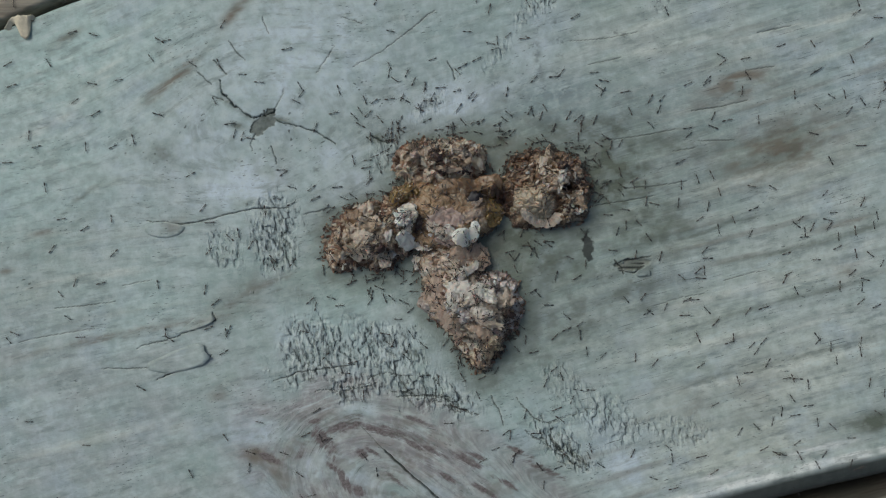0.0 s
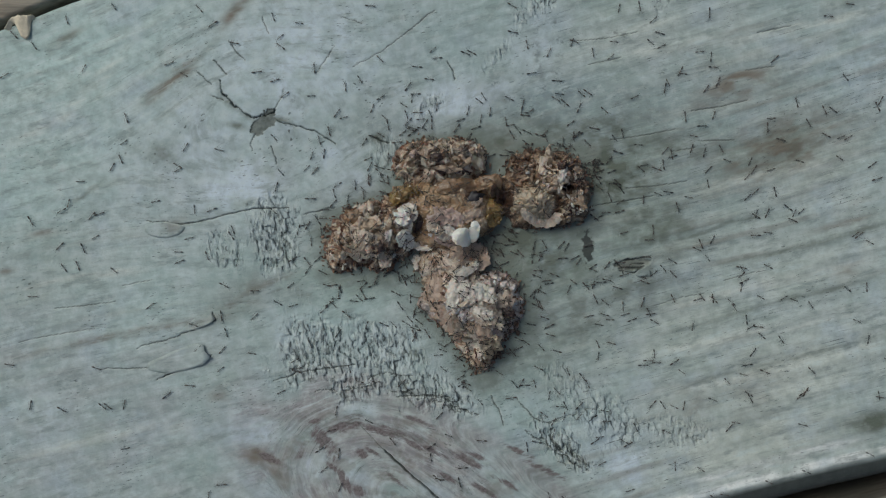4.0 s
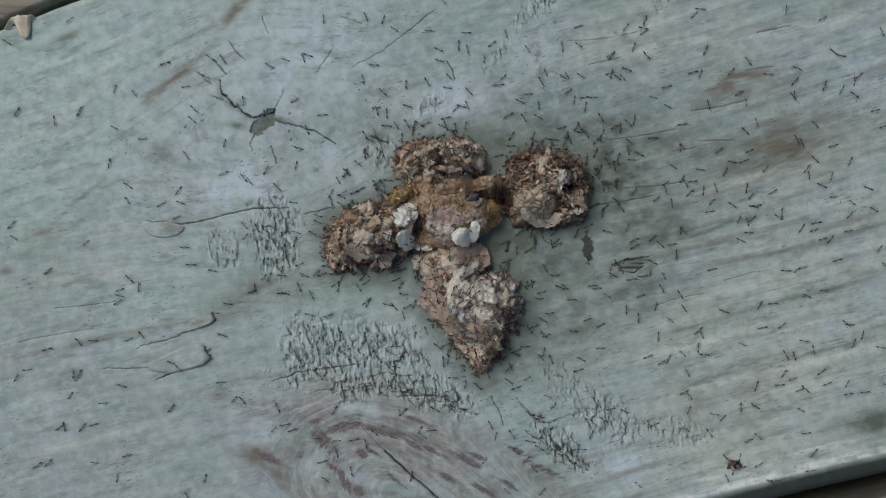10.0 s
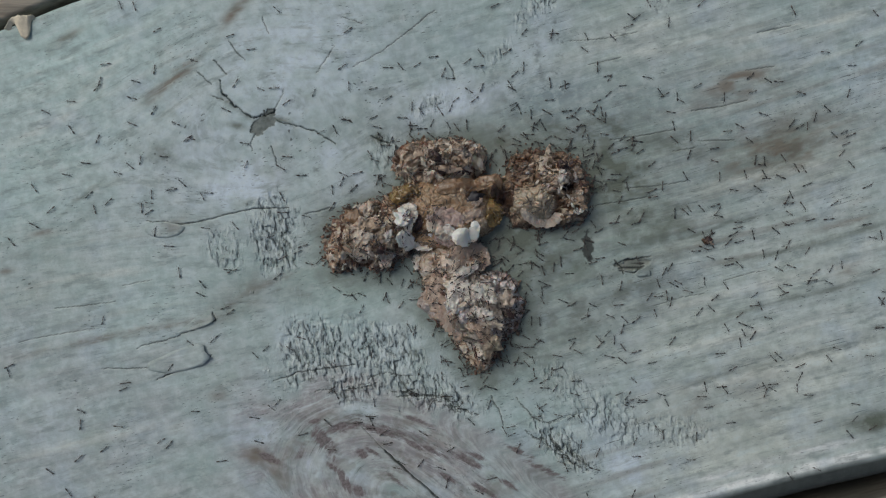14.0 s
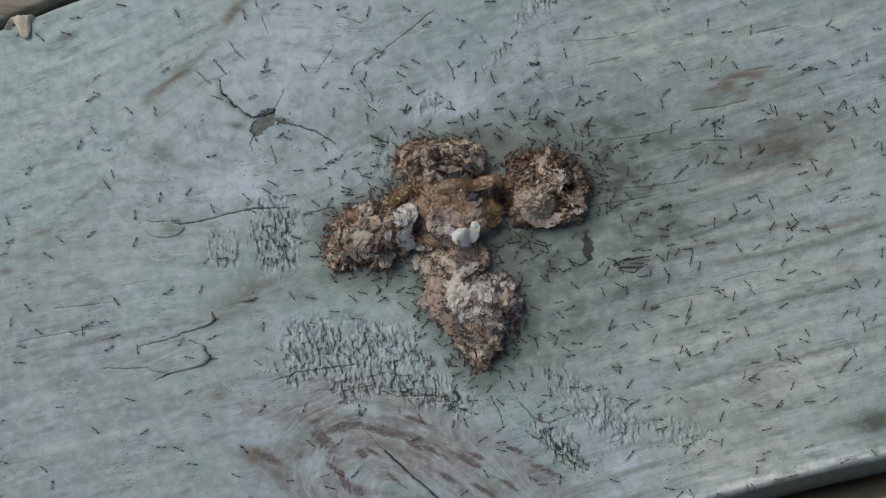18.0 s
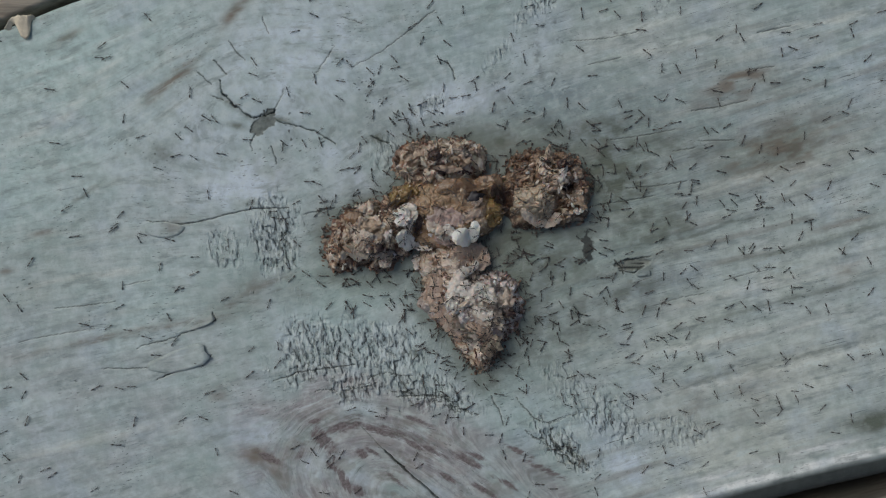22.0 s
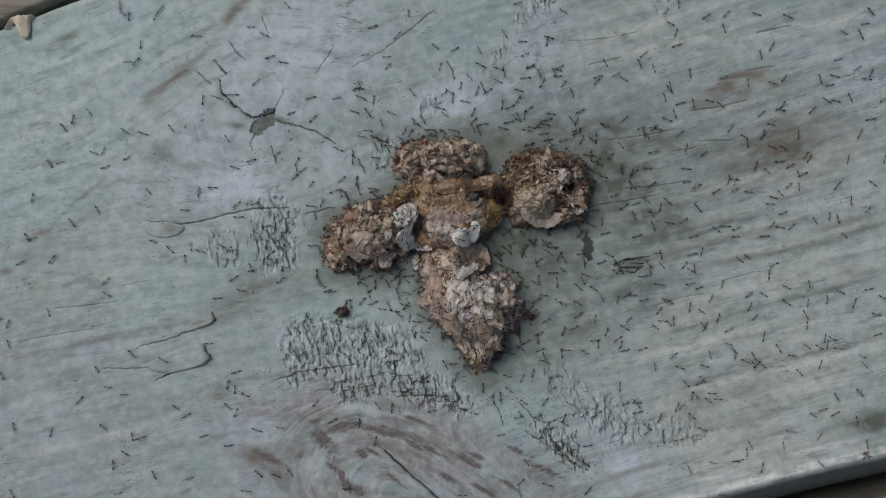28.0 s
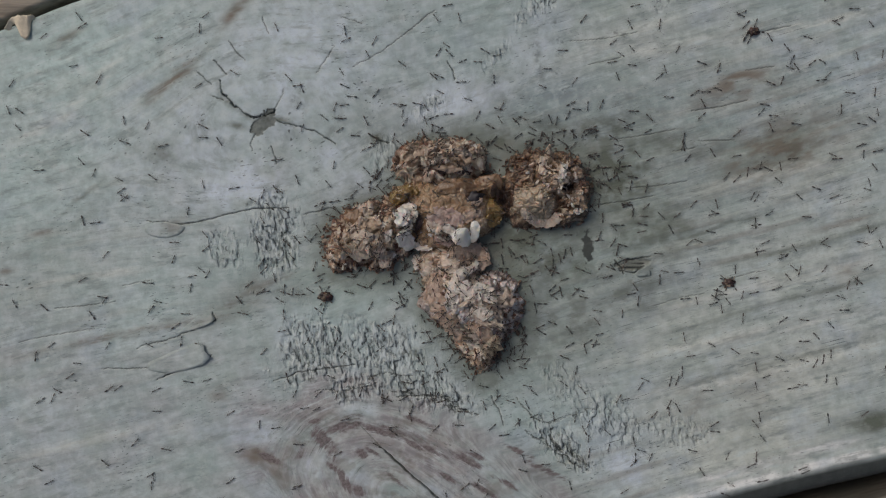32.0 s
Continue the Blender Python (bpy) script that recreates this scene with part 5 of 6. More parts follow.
fold((4.0, 18.6), 4.0, 2.0, -15, SHRED_TAN)
for k, (centre, length, width, turn, material) in enumerate(FOLDS):
    h, n, on = drop(*centre)
    part("meat_fold", shred_bmesh(length, width, 40 + k, 25, 15), material, food, "",
         pose(centre[0] * MM, centre[1] * MM, (h + 0.7 + 0.22 * width) * MM, rng.uniform(-10, 10), rng.uniform(-8, 8), turn))


# smooth strands and pads of sinew and gristle: name, colour, flatness, way, half widths
def strand(name, material, flat, way, halves, label="", torn=1.0, lift=0.3):
    pts = [Vector((x, y, drop(x, y)[0])) for x, y in way]
    line, n = [], len(pts)
    for k in range(n - 1):
        a, b, c, d = pts[max(k - 1, 0)], pts[k], pts[k + 1], pts[min(k + 2, n - 1)]
        for j in range(12):
            t = j / 12
            p = 0.5 * (2 * b + (c - a) * t + (2 * a - 5 * b + 4 * c - d) * t * t + (3 * b - a - 3 * c + d) * t ** 3)
            line.append((p, halves[k] + (halves[k + 1] - halves[k]) * t))
    line.append((pts[-1], halves[-1]))
    calm = min(1.0, 1.7 * torn)
    tops = [max(q.z for q, _ in line[max(0, k - 5):k + 6]) for k in range(len(line))]
    bm, rings, seed = bmesh.new(), [], way[0][0]
    m, total = 28, len(line) - 1
    for k, (p, half) in enumerate(line):
        ahead = line[min(k + 1, total)][0] - line[max(k - 1, 0)][0]
        side = Vector((-ahead.y, ahead.x, 0)).normalized()
        end = min(1.0, math.sqrt(max(0.0, min(k, total - k) / total * 5)) + 0.12)
        z = 0.5 * (p.z + tops[k]) + lift
        ring = []
        for j in range(m):
            th = 2 * math.pi * j / m
            co = p + side * (math.cos(th) * half * end)
            k1 = 1 + torn * (0.55 * noise.noise(Vector((co.x * 0.8, co.y * 0.8, seed + math.sin(th)))) + 0.7 * noise.noise(Vector((co.x * 1.9, co.y * 1.9, seed))) + 0.4 * noise.noise(Vector((co.x * 4.5, co.y * 4.5, seed))))
            co = p + side * (math.cos(th) * half * end * k1)
            ring.append(bm.verts.new((co.x, co.y, z + math.sin(th) * half * flat * end * k1 + calm * (0.4 * noise.noise(Vector((co.x * 1.1, co.y * 1.1, seed))) + 0.3 * noise.noise(Vector((co.x * 2.6, co.y * 2.6, seed))) + 0.12 * math.sin(5 * th)))))
        rings.append(ring)
    for a, b in zip(rings, rings[1:]):
        for j in range(m):
            bm.faces.new((a[j], a[(j + 1) % m], b[(j + 1) % m], b[j]))
    bm.faces.new(rings[0][::-1])
    bm.faces.new(rings[-1])
    bmesh.ops.recalc_face_normals(bm, faces=bm.faces)
    return part(name, bm, material, food, label)


strand("gristle", GRISTLE, 0.28, [(2.8, 4.1), (3.6, 3.0), (4.9, 2.2), (6.2, 1.9)], [1.2, 2.0, 1.9, 1.0], "white gristle", 0.2, 1.0)
strand("gristle", GRISTLE, 0.32, [(6.4, 5.9), (6.8, 4.6), (6.3, 3.1), (5.8, 1.4)], [0.7, 1.1, 1.4, 1.2], "white gristle", 0.2, 1.1)
strand("gristle", GRISTLE, 0.3, [(-7.4, 8.4), (-8.5, 6.8), (-9.2, 4.8)], [0.9, 1.7, 1.0], "whitish gristle", 0.55, 1.8)
strand("gristle", GRISTLE, 0.3, [(-9.2, 3.6), (-8.0, 2.0), (-6.6, 0.0)], [1.0, 1.8, 1.3], "whitish gristle", 0.45, 2.3)
strand("gristle", SINEW, 0.3, [(-6.6, 5.8), (-7.6, 4.0), (-8.4, 3.0)], [0.6, 1.0, 0.6], "whitish gristle", 0.6, 2.0)
strand("sinew", SINEW, 0.2, [(3.2, -7.0), (5.6, -9.2), (8.6, -10.8), (11.4, -11.4)], [1.0, 2.1, 2.0, 0.9], "pale sinew", 0.7, 0.9)
strand("sinew", SINEW, 0.2, [(6.0, -12.2), (8.2, -13.6), (10.6, -14.0)], [0.7, 1.3, 0.8], "pale sinew", 0.8, 0.8)
strand("sinew", BONE, 0.25, [(-17.4, 5.2), (-15.2, 5.4), (-13.0, 4.4)], [1.0, 1.8, 1.0], "pale sinew", 0.6, 1.4)
strand("sinew", BONE, 0.25, [(-19.2, 2.2), (-17.0, 2.6), (-15.0, 1.6)], [0.8, 1.7, 1.0], "pale sinew", 0.6, 1.4)
strand("sinew", SINEW, 0.25, [(-13.2, 5.6), (-12.0, 3.6), (-12.2, 1.4)], [0.6, 1.2, 0.8], "pale sinew", 0.5, 1.6)
strand("sinew", BONE, 0.25, [(-16.4, 0.0), (-14.2, -0.2), (-12.4, 0.8)], [0.8, 1.5, 0.9], "pale sinew", 0.6, 1.4)
strand("sinew", BONE, 0.25, [(-18.4, 8.4), (-16.6, 8.6), (-15.0, 7.8)], [0.8, 1.5, 0.9], "pale sinew", 0.8, 1.2)
strand("sinew", BONE, 0.25, [(-14.0, -2.6), (-12.4, -3.0), (-11.2, -2.4)], [0.7, 1.2, 0.7], "pale sinew", 0.6, 1.2)
strand("sinew", SINEW, 0.25, [(-0.2, 4.6), (1.2, 4.2), (2.4, 3.2)], [0.7, 1.1, 0.7], "pale sinew", 0.4, 0.8)
strand("skin_fold", BONE, 0.25, [(16.8, 8.8), (19.6, 6.6), (23.0, 6.2), (25.8, 7.4)], [1.0, 1.5, 1.6, 0.9], "cream-coloured skin", 0.4, 0.1)
strand("gristle", SINEW, 0.45, [(-9.0, 7.1), (-7.8, 8.4), (-5.5, 8.9)], [1.0, 1.4, 0.8], "whitish gristle", 0.6, 0.8)
strand("gristle", SINEW, 0.45, [(-8.5, 4.6), (-7.0, 6.1), (-5.4, 8.1)], [0.8, 1.0, 0.6], "whitish gristle", 0.6, 1.0)
strand("sinew", SINEW, 0.6, [(-6.2, 1.4), (-5.0, 0.4), (-2.2, 0.1)], [0.9, 0.8, 0.3], "pale sinew", 0.5, 0.8)
strand("sinew", BONE, 0.22, [(-3.5, 5.9), (-1.1, 4.9), (0.8, 3.4), (2.0, 1.9)], [1.4, 1.8, 1.6, 1.2], "pale sinew", 0.7)
strand("sinew", SINEW, 0.5, [(-5.8, -1.1), (-5.9, -2.9), (-5.2, -4.6)], [0.5, 0.8, 0.6], "pale sinew", 1.3)
strand("skin_fold", MEAT_PALE, 0.22, [(1.4, -1.4), (5.1, -0.6), (8.0, -1.1), (8.5, -2.6), (6.8, -4.6)], [2.0, 2.2, 2.0, 1.7, 1.0], "pale tan skin", 0.4)
strand("sinew", SINEW, 0.4, [(7.4, -2.4), (6.6, -4.0), (4.0, -5.4), (2.6, -7.9), (2.1, -10.9), (2.5, -13.6)], [0.6, 0.8, 1.2, 1.6, 1.2, 0.5], "pale sinew", 0.45, 0.9)
strand("sinew", SINEW, 0.4, [(4.8, -4.4), (3.0, -6.6), (1.4, -9.9), (1.0, -13.1)], [0.3, 0.5, 0.6, 0.3], "pale sinew", 0.5, 0.5)
strand("sinew", BONE, 0.5, [(6.2, -3.9), (6.5, -6.6), (7.8, -8.6)], [0.4, 0.6, 0.5], "pale sinew")
strand("sinew", SINEW, 0.3, [(6.8, -7.4), (8.2, -8.9), (10.2, -10.6), (12.0, -12.6)], [0.7, 1.7, 2.0, 0.9], "pale sinew", 0.6, 0.7)
strand("sinew", BONE, 0.35, [(3.5, -12.4), (5.8, -11.1), (7.8, -12.1), (8.5, -13.6)], [0.5, 0.8, 0.7, 0.4], "pale sinew", 1.2)
strand("skin_fold", MEAT_PALE, 0.25, [(-2.5, -7.1), (-2.2, -10.5), (-0.8, -13.4)], [1.4, 1.9, 1.2], "pale tan skin", 0.5)
strand("sinew", BONE, 0.4, [(-21.5, 2.1), (-19.2, 3.6), (-16.8, 4.6), (-14.5, 4.1)], [0.6, 1.0, 1.1, 0.7], "pale sinew", 1.3)
strand("sinew", BONE, 0.4, [(-18.0, 0.1), (-15.5, 0.6), (-13.5, 2.1), (-13.0, 4.1)], [0.6, 1.0, 1.1, 0.6], "pale sinew", 1.3)
strand("sinew", BONE, 0.4, [(-13.8, -1.4), (-12.0, -1.4), (-10.8, -1.9)], [0.7, 1.0, 0.6], "pale sinew", 1.2)
strand("sinew", BONE, 0.4, [(-11.5, 7.1), (-11.2, 5.4), (-12.0, 3.6)], [0.4, 0.7, 0.6], "pale sinew", 1.2)

strand("skin_fold", MEAT_PINK, 0.2, [(-3.5, 7.1), (-1.0, 7.1), (2.0, 6.6), (4.5, 5.4)], [1.2, 1.9, 1.9, 1.2], "pale pinkish skin", 0.6, 0.1)
strand("skin_fold", MEAT_PINK, 0.2, [(-1.8, 2.9), (0.5, 1.9), (2.8, 1.4)], [1.0, 1.4, 0.9], "pale pinkish skin", 0.6, 0.1)
strand("skin_fold", MEAT_PINK, 0.3, [(-16.1, 3.9), (-14.0, 2.6), (-12.5, 0.6)], [1.0, 1.5, 1.0], "pale pinkish meat", 1.0, 0.4)
# dark brown meat along a crevice, whose shade is painted with it
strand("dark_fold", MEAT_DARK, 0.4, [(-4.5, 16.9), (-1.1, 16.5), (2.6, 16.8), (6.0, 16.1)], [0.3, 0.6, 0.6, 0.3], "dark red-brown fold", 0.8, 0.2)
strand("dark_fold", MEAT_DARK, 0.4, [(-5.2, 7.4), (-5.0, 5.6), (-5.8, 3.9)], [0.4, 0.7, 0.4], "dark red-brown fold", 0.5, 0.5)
strand("sinew", SINEW, 0.4, [(28.0, 8.6), (29.0, 7.9), (30.0, 8.9)], [0.4, 0.6, 0.4], "pale sinew", 0.8, 0.8)
strand("fat_streak", FAT, 0.4, [(-10.5, 9.9), (-8.8, 11.1), (-6.5, 12.4), (-5.0, 11.9)], [0.8, 1.2, 1.0, 0.5], "orange fat", 1.0, 0.3)
strand("fat_streak", FAT, 0.4, [(9.2, 7.1), (11.0, 6.1), (12.5, 7.1)], [0.9, 1.4, 0.8], "yellow fat", 0.7, 0.3)
strand("sinew", SINEW, 0.4, [(26.0, 18.1), (25.2, 16.1), (25.0, 13.9)], [0.7, 0.9, 0.6], "pale sinew", 0.6, 0.7)
strand("sinew", BONE, 0.4, [(22.2, 20.1), (21.5, 18.1), (21.0, 15.6)], [0.8, 0.9, 0.7], "pale sinew", 1.0, 0.7)
strand("sinew", BONE, 0.4, [(27.2, 10.6), (28.8, 10.9), (29.8, 9.4)], [0.5, 0.7, 0.4], "pale sinew", 1.0, 0.6)
strand("skin_fold", MEAT_PALE, 0.3, [(4.2, 6.1), (5.8, 7.1), (7.8, 8.6)], [1.0, 1.3, 0.9], "pale tan skin", 0.6)
strand("skin_fold", MEAT_PALE, 0.3, [(6.0, 9.9), (7.2, 9.6), (8.5, 10.9)], [0.3, 0.5, 0.3], "pale tan skin", 0.6)

strand("skin_fold", MEAT_PALE, 0.16, [(-2.4, -5.8), (-0.2, -10.4), (2.6, -15.2), (5.6, -19.6)], [1.6, 2.6, 3.0, 2.0], "pale tan skin", 0.5, 0.0)
strand("skin_fold", MEAT_PALE, 0.2, [(4.4, -16.4), (7.4, -17.6), (10.4, -19.4)], [1.8, 2.4, 1.4], "pale tan skin", 0.5, 0.4)
strand("skin_fold", MEAT_TAN, 0.3, [(-1.5, 12.6), (2.8, 13.4), (6.8, 13.6), (10.8, 14.4), (12.0, 12.4)], [1.4, 1.7, 1.5, 1.5, 1.0], "rolled tan skin", 0.35, 0.4)
strand("skin_fold", MEAT_TAN, 0.35, [(-21.4, 6.4), (-19.4, 6.8), (-17.6, 6.0)], [1.3, 2.0, 1.3], "orange-brown skin", 0.5, 0.6)
strand("torn_bridge", MEAT_BROWN, 0.5, [(10.2, 13.2), (12.8, 12.6), (15.4, 13.6)], [1.4, 1.6, 1.4], "dark brown torn meat", 0.9, -0.2)
strand("torn_bridge", MEAT_BROWN, 0.5, [(10.8, 10.0), (13.4, 9.6), (15.6, 10.4)], [1.2, 1.3, 1.2], "dark brown torn meat", 0.9, -0.6)

# ---- a dry leaf caught in the gap ----
bm = bmesh.new()
grid = [[None] * 9 for _ in range(15)]
for i in range(15):
    x = -3.6 + 7.0 * i / 14
    ridge = -0.17 * max(0.0, -x) ** 2.0 - 0.03 * max(0.0, x) ** 2
    length = 0.35 + 4.6 * math.exp(-((x - 0.5) / 1.7) ** 4)
    for j in range(9):
        b = j / 8
        grid[i][j] = bm.verts.new((x + 0.5 * b * (0.6 - 0.3 * x), ridge - length * b + 0.12 * math.sin(5 * x + 2 * b), 1.5 - 0.9 * b - 0.07 * x * x + 0.12 * math.sin(3 * x + 4 * b)))
for i in range(14):
    for j in range(8):
        bm.faces.new((grid[i][j], grid[i + 1][j], grid[i + 1][j + 1], grid[i][j + 1]))
bmesh.ops.recalc_face_normals(bm, faces=bm.faces)
bmesh.ops.solidify(bm, geom=bm.faces[:], thickness=0.15)
leaf = part("dry_leaf", bm, CHIP, None)
lx, ly = (-93.5, 51.1)
leaf.matrix_basis = pose(lx * MM, ly * MM, 0, 0, 0, 10)
tagged(leaf, "small curled dry tan leaf at the plank's edge", "leaf")


# what the ants climb over: every piece of the food
solid_points.clear()
solid_faces.clear()
for piece in food.children:
    start = len(solid_points)
    solid_points.extend(piece.matrix_basis @ v.co for v in piece.data.vertices)
    solid_faces.extend([start + k for k in p.vertices] for p in piece.data.polygons if len(p.vertices) < 5)
tree = BVHTree.FromPolygons(solid_points, solid_faces)


# ---- crumbs that ants drag off ----
def crumb(size, seed, pale=False):
    thing = new("food_crumb")
    part("crumb_core", lump_bmesh(1.1 * size, 0.8 * size, 0.6 * size, seed, 0.45), MEAT_PINK if pale else MEAT_DARK, thing)
    r = random.Random(seed)
    for _ in range(5):
        m = pose(r.uniform(-0.8, 0.8) * size * MM, r.uniform(-0.6, 0.6) * size * MM, r.uniform(0.1, 0.6) * size * MM, r.uniform(-60, 60), r.uniform(-60, 60), r.uniform(0, 360))
        part("crumb_flake", r.choice(BROWN_SET if r.random() < (0.1 if pale else 0.7) else TAN_SET), None, thing, "", m @ Matrix.Diagonal((0.5 * size, 0.5 * size, 0.5 * size, 1)))
    return tagged(thing, "small pale crumb of meat dragged by ants" if pale else "small brown crumb of meat dragged by ants", "crumb", "crumbs of meat")


# when and where each crumb goes
CRUMB_WAYS = []


def crumb_way(*row):
    CRUMB_WAYS.append(row)


crumb_way((0, (27.0, 8.6)), (7.8, (27.5, 8.1)), (8.5, (66.8, -40.6)), (9.2, (65.9, -40.9)), (9.6, (67.0, -41.4)), (9.9, (64.2, -47.6)), (10.6, (64.2, -47.6)), (11.6, (49.5, -57.4)), (13.0, (39.5, -64.9)), (32, (38.2, -65.5)))
crumb_way((0, (-14.0, 0.1)), (27.5, (-14.2, -0.1)), (28.1, (-23.0, -14.9)), (28.7, (-22.9, -13.1)), (29.6, (-22.5, -14.6)), (30.2, (-23.6, -13.6)), (31.1, (-25.6, -11.4)), (31.5, (-27.9, -11.1)), (32, (-26.0, -10.5)))
crumb_way((0, (28.5, 13.9)), (11.2, (28.8, 14.1)), (12.0, (42.9, 17.4)), (13.0, (43.9, 6.6)), (14.2, (59.5, 1.4)), (17.0, (89.5, -4.4)), (19.0, (109.5, -4.9)), (32, (110.8, -4.9)))
crumb_way((0, (25.1, 17.6)), (30.4, (25.0, 17.9)), (31.3, (49.5, 37.6)), (32, (68.5, 47.9)))
crumb_way((0, (-5.8, 19.6)), (5.2, (-6.0, 19.9)), (5.7, (-14.2, 26.0)), (6.2, (-14.2, 25.4)), (6.6, (-12.5, 22.9)), (7.4, (-16.8, 13.4)), (7.8, (-27.8, 11.9)), (8.1, (-59.0, 4.5)), (8.6, (-103.0, -3.6)), (9.2, (-108.0, -4.9)), (32, (-109.2, -5.1)))
crumb_way((0, (-1.5, 19.1)), (23.2, (-1.8, 19.4)), (23.6, (-18.0, 31.4)), (24.0, (-42.4, 46.6)), (24.5, (-41.5, 44.9)), (25.0, (-42.0, 44.4)), (25.5, (-49.2, 60.1)), (26.2, (-53.0, 66.4)), (32, (-53.6, 66.6)))
crumb_way((0, (14.0, -13.9)), (27.8, (14.2, -13.9)), (28.5, (38.2, -17.4)), (29.0, (52.9, -14.5)), (29.5, (50.8, -13.9)), (30.2, (45.8, -13.0)), (31.2, (55.8, -9.9)), (32, (63.2, -7.4)))
CRUMBS = [crumb(size, 60 + k, k == 4) for k, size in enumerate((1.15, 1.25, 0.9, 1.0, 0.8, 1.1, 1.0))]


# ---- ants ----
def ball(bm, x, z, rx, ry, rz, u=9, v=6):
    got = bmesh.ops.create_uvsphere(bm, u_segments=u, v_segments=v, radius=1)["verts"]
    for p in got:
        p.co = Vector((x + p.co.x * rx, p.co.y * ry, z + p.co.z * rz))


def rod(bm, points, r):
    last = None
    for k, p in enumerate(points):
        q = Vector(points[min(k + 1, len(points) - 1)]) - Vector(points[max(k - 1, 0)])
        side = q.cross(Vector((0, 0, 1))).normalized()
        up = side.cross(q).normalized()
        ring = [bm.verts.new(Vector(p) + r * (math.cos(a) * side + math.sin(a) * up)) for a in (0, 2.1, 4.2)]
        if last:
            for j in range(3):
                bm.faces.new((last[j], last[(j + 1) % 3], ring[(j + 1) % 3], ring[j]))
        last = ring


LEGS = ((0.6, 0.85, 1.1), (0.4, 0.35, 0.25), (0.2, -0.2, -0.65))


def head_shape(bm):
    ball(bm, 1.02, 0.30, 0.27, 0.165, 0.16)
    for side in (-1, 1):
        rod(bm, [(1.3, 0.1 * side, 0.3), (1.5, 0.3 * side, 0.4), (1.85, 0.36 * side, 0.2)], 0.022)


def thorax_shape(bm):
    ball(bm, 0.50, 0.33, 0.30, 0.10, 0.12)
    ball(bm, 0.10, 0.30, 0.26, 0.07, 0.09)
    ball(bm, -0.26, 0.28, 0.10, 0.055, 0.12, 6, 5)


def gaster_shape(bm):
    ball(bm, -0.80, 0.29, 0.48, 0.17, 0.18)


def leg_shape(bm, side, root, knee, foot):
    rod(bm, [(root, 0.12 * side, 0.28), (knee, 0.45 * side, 0.48), ((knee + foot) / 2, 0.65 * side, 0.2), (foot, 0.80 * side, 0.02)], 0.018)


def ant_model():
    ant = new("ant")
    for name, shape, material in (("head", head_shape, ANT_DARK), ("thorax", thorax_shape, ANT_BROWN), ("gaster", gaster_shape, ANT_DARK)):
        bm = bmesh.new()
        shape(bm)
        part(name, bm, material, ant)
    for side in (-1, 1):
        for leg in LEGS:
            bm = bmesh.new()
            leg_shape(bm, side, *leg)
            part("leg", bm, ANT_BROWN, ant)
    return tagged(ant, "tiny dark brown ant walking on the board", "ant", "ants round the food")


FIRST_ANT = ant_model()
CROWD = [FIRST_ANT] + [copy_thing(FIRST_ANT, pose(0.2, 0, 0)) for _ in range(299)]
# the rest of the colony, as one swarm of single pieces
swarm = new("ant_swarm")
tagged(swarm, "swarm of tiny dark brown ants round the food", "ants", kind="stuff")
bm = bmesh.new()
head_shape(bm)
thorax_shape(bm)
gaster_shape(bm)
for side in (-1, 1):
    for leg in LEGS:
        leg_shape(bm, side, *leg)
CROWD.append(part("small_ant", bm, ANT_DARK, swarm))
CROWD += [part("small_ant", CROWD[300].data, None, swarm) for _ in range(279)]
foragers = new("foraging_swarm")
tagged(foragers, "swarm of tiny dark ants foraging over the plank", "ants", kind="stuff")
CROWD += [part("small_ant", CROWD[300].data, None, foragers) for _ in range(650)]


def spot_for(r):
    """Where an ant heads: the food's rim, the busy strips round it, or anywhere on the plank."""
    k = r.random()
    if k < 0.27:
        c, radii = r.choice(FOOD_RIM)
        a = r.uniform(0, 2 * math.pi)
        d = radii[int(a / (2 * math.pi) * 8) % 8] + abs(r.gauss(0, 9)) + 0.5
        return c[0] + d * math.cos(a), c[1] + d * math.sin(a)
    if k < 0.36:
        return r.gauss(2, 16), r.gauss(31, 7)
    if k < 0.58:
        return r.uniform(15, 105), r.uniform(-52, 42)
    return r.uniform(-112, 112), r.uniform(-62, 62)


def on_plank(x, y, margin=0.0):
    u, v = to_board(x, y)
    return from_board(max(-118.0, min(118.0, u)), max(-69.0 + margin, min(71.0 - margin, v)))


def ant_pose(x, y, heading):
    h, n, on = drop(x, y)
    n = (n * 0.55 + Vector((0, 0, 1)) * 0.6).normalized() if on else Vector((0, 0, 1))
    ahead = Vector((math.cos(heading), math.sin(heading), 0))
    ahead = (ahead - n * ahead.dot(n)).normalized()
    side = n.cross(ahead)
    m = Matrix((ahead, side, n)).transposed().to_4x4()
    m.translation = Vector((x * MM, y * MM, (h + (0.3 if on else 0.05)) * MM))
    return m


def gentle(rows):
    """Keeps every turn from row to row under 80 degrees."""
    out = [rows[0]]
    for t, m in rows[1:]:
        a, b = out[-1][1].to_quaternion(), m.to_quaternion()
        angle = math.degrees(a.rotation_difference(b).angle)
        angle = min(angle, 360 - angle)
        if angle > 80:
            if a.dot(b) < 0:
                b.negate()
            q = a.slerp(b, 78 / angle)
            m = Matrix.Translation(m.translation) @ q.to_matrix().to_4x4()
        out.append((t, m))
    return out


# busy knots of ants beside the food
KNOTS = [((27.0, 25.1), [5.5] * 8), ((-15.5, -6.1), [5.0] * 8), ((-13.0, 23.9), [4.5] * 8), ((35.1, 15.1), [5.0] * 8), ((15.1, -19.9), [4.0] * 8), ((18.2, 1.4), [4.5] * 8)]


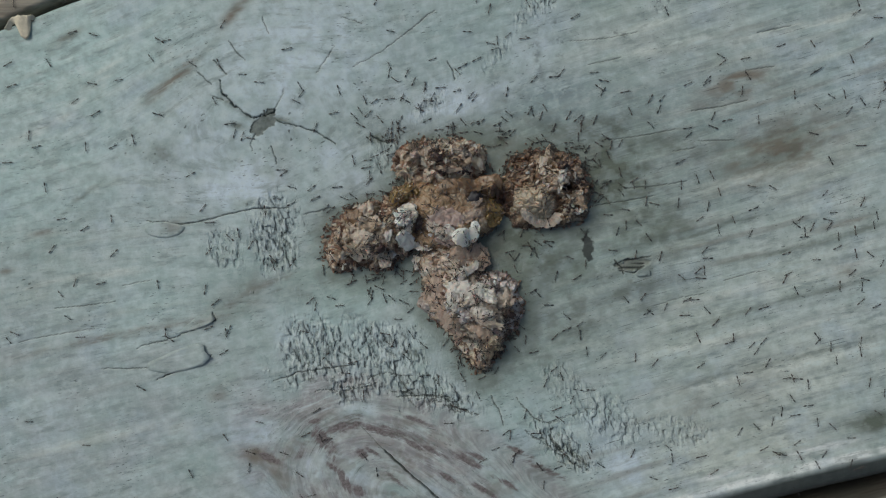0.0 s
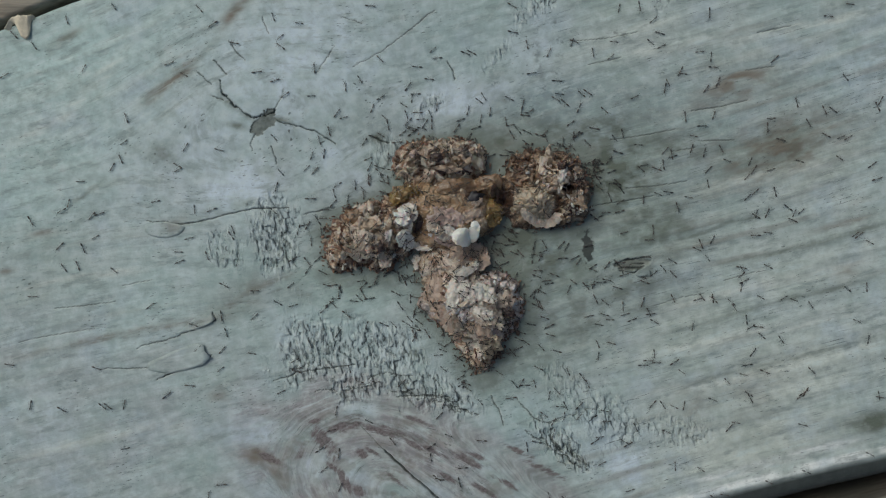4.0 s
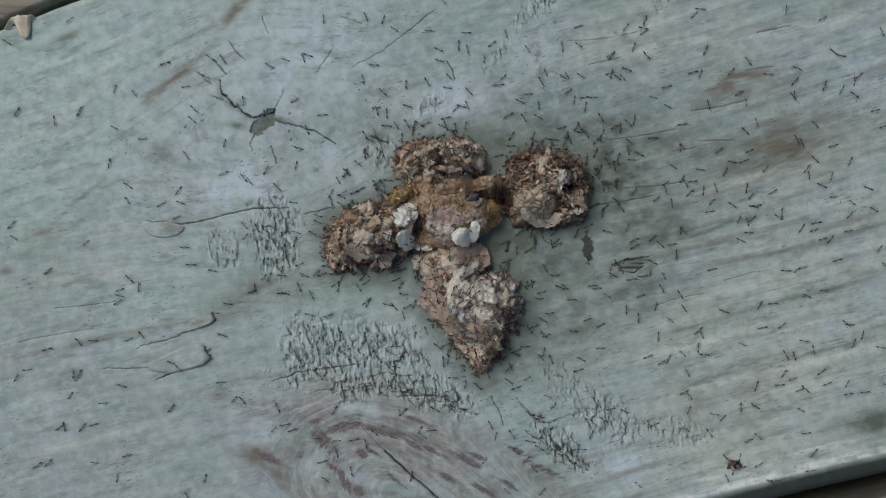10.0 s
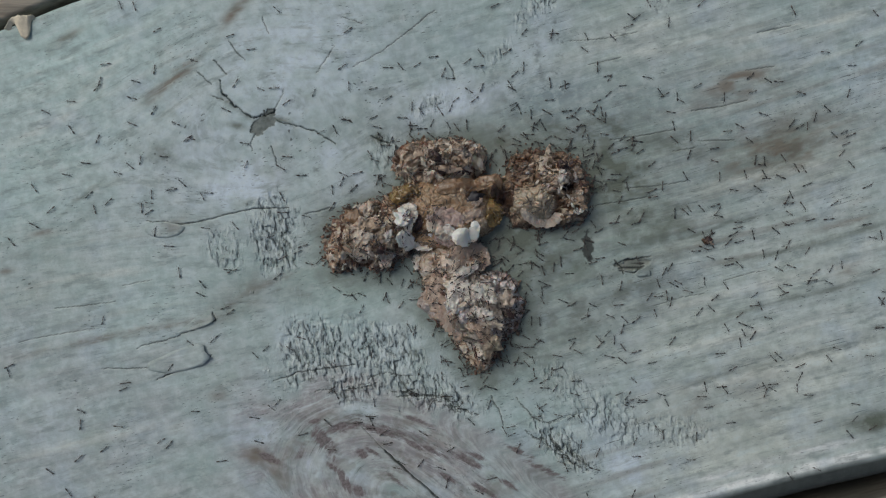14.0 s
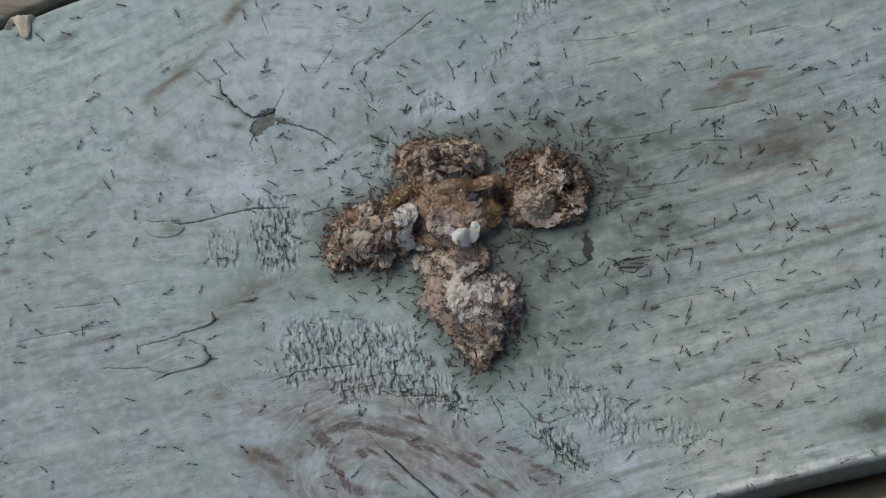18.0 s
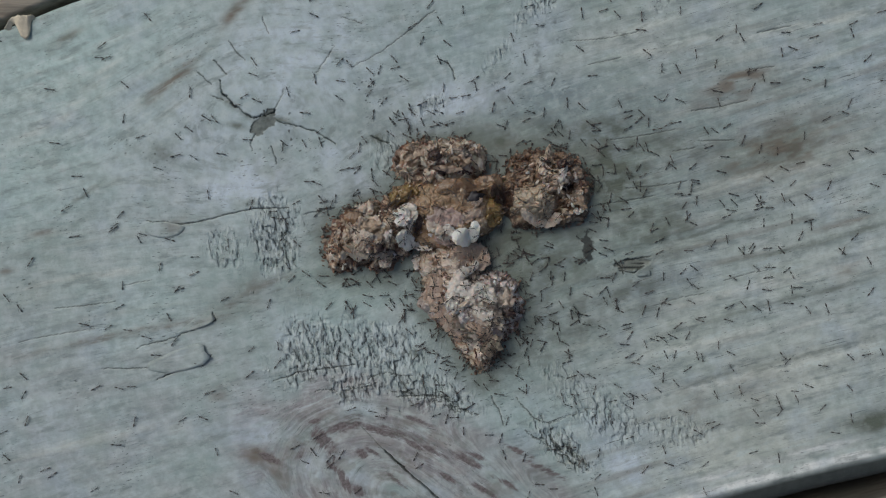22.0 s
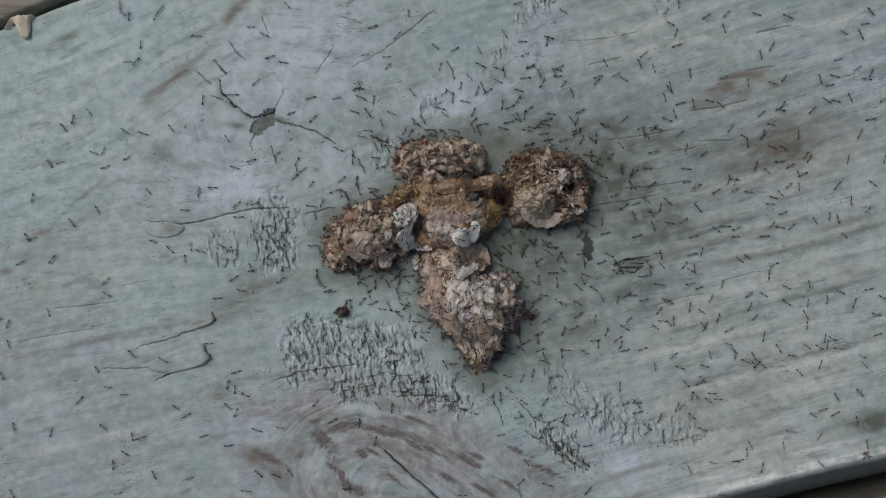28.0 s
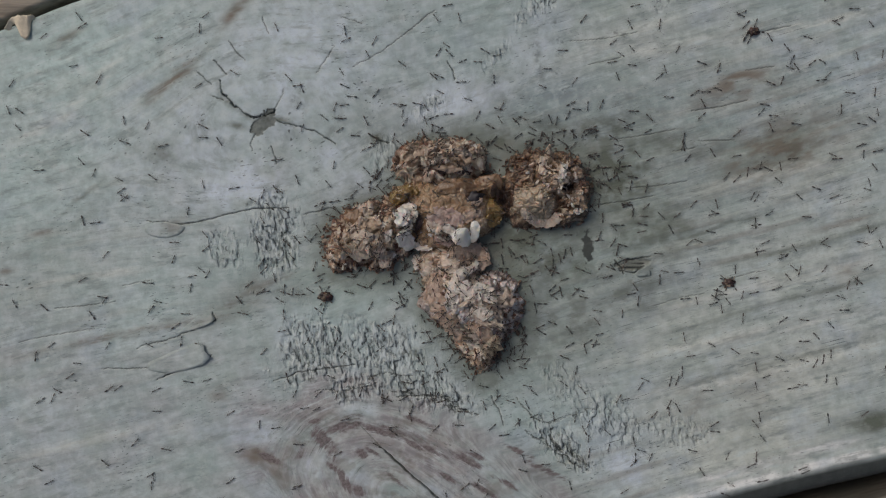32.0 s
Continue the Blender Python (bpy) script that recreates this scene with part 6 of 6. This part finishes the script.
def feeder(r, rims=FOOD_RIM):
    """An ant at the food: it picks about one place, and now and then shifts along."""
    c, radii = r.choice(rims)
    a = r.uniform(0, 2 * math.pi)
    d = radii[int(a / (2 * math.pi) * 8) % 8] * (r.uniform(0.75, 1.12) if r.random() < 0.55 else r.uniform(0.1, 0.8))
    x, y = c[0] + d * math.cos(a), c[1] + d * math.sin(a)
    heading, rows, t = r.uniform(0, 6.28), [], 0.0
    while True:
        rows.append((t, ant_pose(x, y, heading)))
        if t >= 32:
            return gentle(rows)
        step = abs(r.gauss(0, 1.1)) if r.random() < 0.8 else r.uniform(2, 6)
        back = math.atan2(c[1] + d * math.sin(a) - y, c[0] + d * math.cos(a) - x)
        far = math.hypot(c[1] + d * math.sin(a) - y, c[0] + d * math.cos(a) - x)
        want = back if far > 5 else heading + r.gauss(0, 0.9)
        turn = (want - heading + math.pi) % (2 * math.pi) - math.pi
        heading += max(-1.2, min(1.2, turn))
        x, y = x + step * math.cos(heading), y + step * math.sin(heading)
        t = min(32.0, t + r.choice((0.5, 0.6, 0.8)))


RIM_CROWD = [(c, [1.12 * v + 0.6 for v in radii]) for c, radii in FOOD_RIM]


def new_goal(r):
    return on_plank(*spot_for(r), margin=r.uniform(1, 22))


def walker(r, arrives):
    """An ant that runs over the plank; one that arrives late waits out on the far plank first."""
    x, y = spot_for(r) if arrives <= 0 else from_board(r.choice((-1, 1)) * r.uniform(125, 170), r.uniform(-60, 66))
    goal, heading, rows, t = new_goal(r), r.uniform(0, 6.28), [], 0.0
    pace = r.uniform(35, 120)
    while True:
        rows.append((t, ant_pose(x, y, heading)))
        if t >= 32:
            return gentle(rows)
        dt = 0.4
        if t + dt >= arrives:
            if math.hypot(goal[0] - x, goal[1] - y) < 7:
                goal = new_goal(r)
            want = math.atan2(goal[1] - y, goal[0] - x) + r.gauss(0, 0.5)
            turn = (want - heading + math.pi) % (2 * math.pi) - math.pi
            heading += max(-1.2, min(1.2, turn))
            step = pace * dt * r.uniform(0.2, 1.0) * (0.0 if r.random() < 0.15 else 1.0)
            nx, ny = x + step * math.cos(heading), y + step * math.sin(heading)
            if drop(nx, ny)[0] > 3 and r.random() < 0.8:
                goal, nx, ny = new_goal(r), x, y
            if abs(to_board(nx, ny)[1] - 1.0) > 68:
                goal, heading = new_goal(r), heading + 1.1
            x, y = on_plank(nx, ny) if abs(to_board(x, y)[0]) < 119 else (nx, ny)
        t = min(32.0, round(t + dt, 3))


def on_way(way, t):
    for (t0, a), (t1, b) in zip(way, way[1:]):
        if t <= t1:
            f = (t - t0) / (t1 - t0)
            f = f * f * (3 - 2 * f)
            return a[0] + (b[0] - a[0]) * f, a[1] + (b[1] - a[1]) * f
    return way[-1][1]


def way_times(way):
    return sorted({round(k * 0.4, 2) for k in range(81)} | {t for t, _ in way})


def escort(r, way):
    """An ant that tugs at a crumb and goes where it goes."""
    a, rows = r.uniform(0, 6.28), []
    for t in way_times(way):
        x, y = on_way(way, t)
        a += r.gauss(0, 0.18)
        d = r.uniform(1.0, 2.2)
        rows.append((t, ant_pose(x + d * math.cos(a), y + d * math.sin(a), a + math.pi + r.gauss(0, 0.25))))
    return gentle(rows)


def dragged(way):
    rows = []
    for k, t in enumerate(way_times(way)):
        x, y = on_way(way, t)
        rows.append((t, pose(x * MM, y * MM, (drop(x, y)[0] + 0.35) * MM, 0, 0, 25 * math.sin(0.7 * k))))
    return rows


def motions():
    r = random.Random(5)
    for thing, way in zip(CRUMBS, CRUMB_WAYS):
        walk(thing, dragged(way))
    for k, ant in enumerate(CROWD):
        size = r.uniform(0.72, 0.96)
        ant.scale = (size, size, size)
        if 300 <= k < 335:
            walk(ant, escort(r, CRUMB_WAYS[k % 7]))
        elif 335 <= k < 400:
            walk(ant, feeder(r, KNOTS))
        elif k % 10 < 3 and k < 580:
            walk(ant, feeder(r))
        elif 850 <= k < 1010:
            walk(ant, feeder(r, RIM_CROWD))
        else:
            walk(ant, walker(r, r.uniform(2, 27) if k % 10 > 7 else 0))


motions()
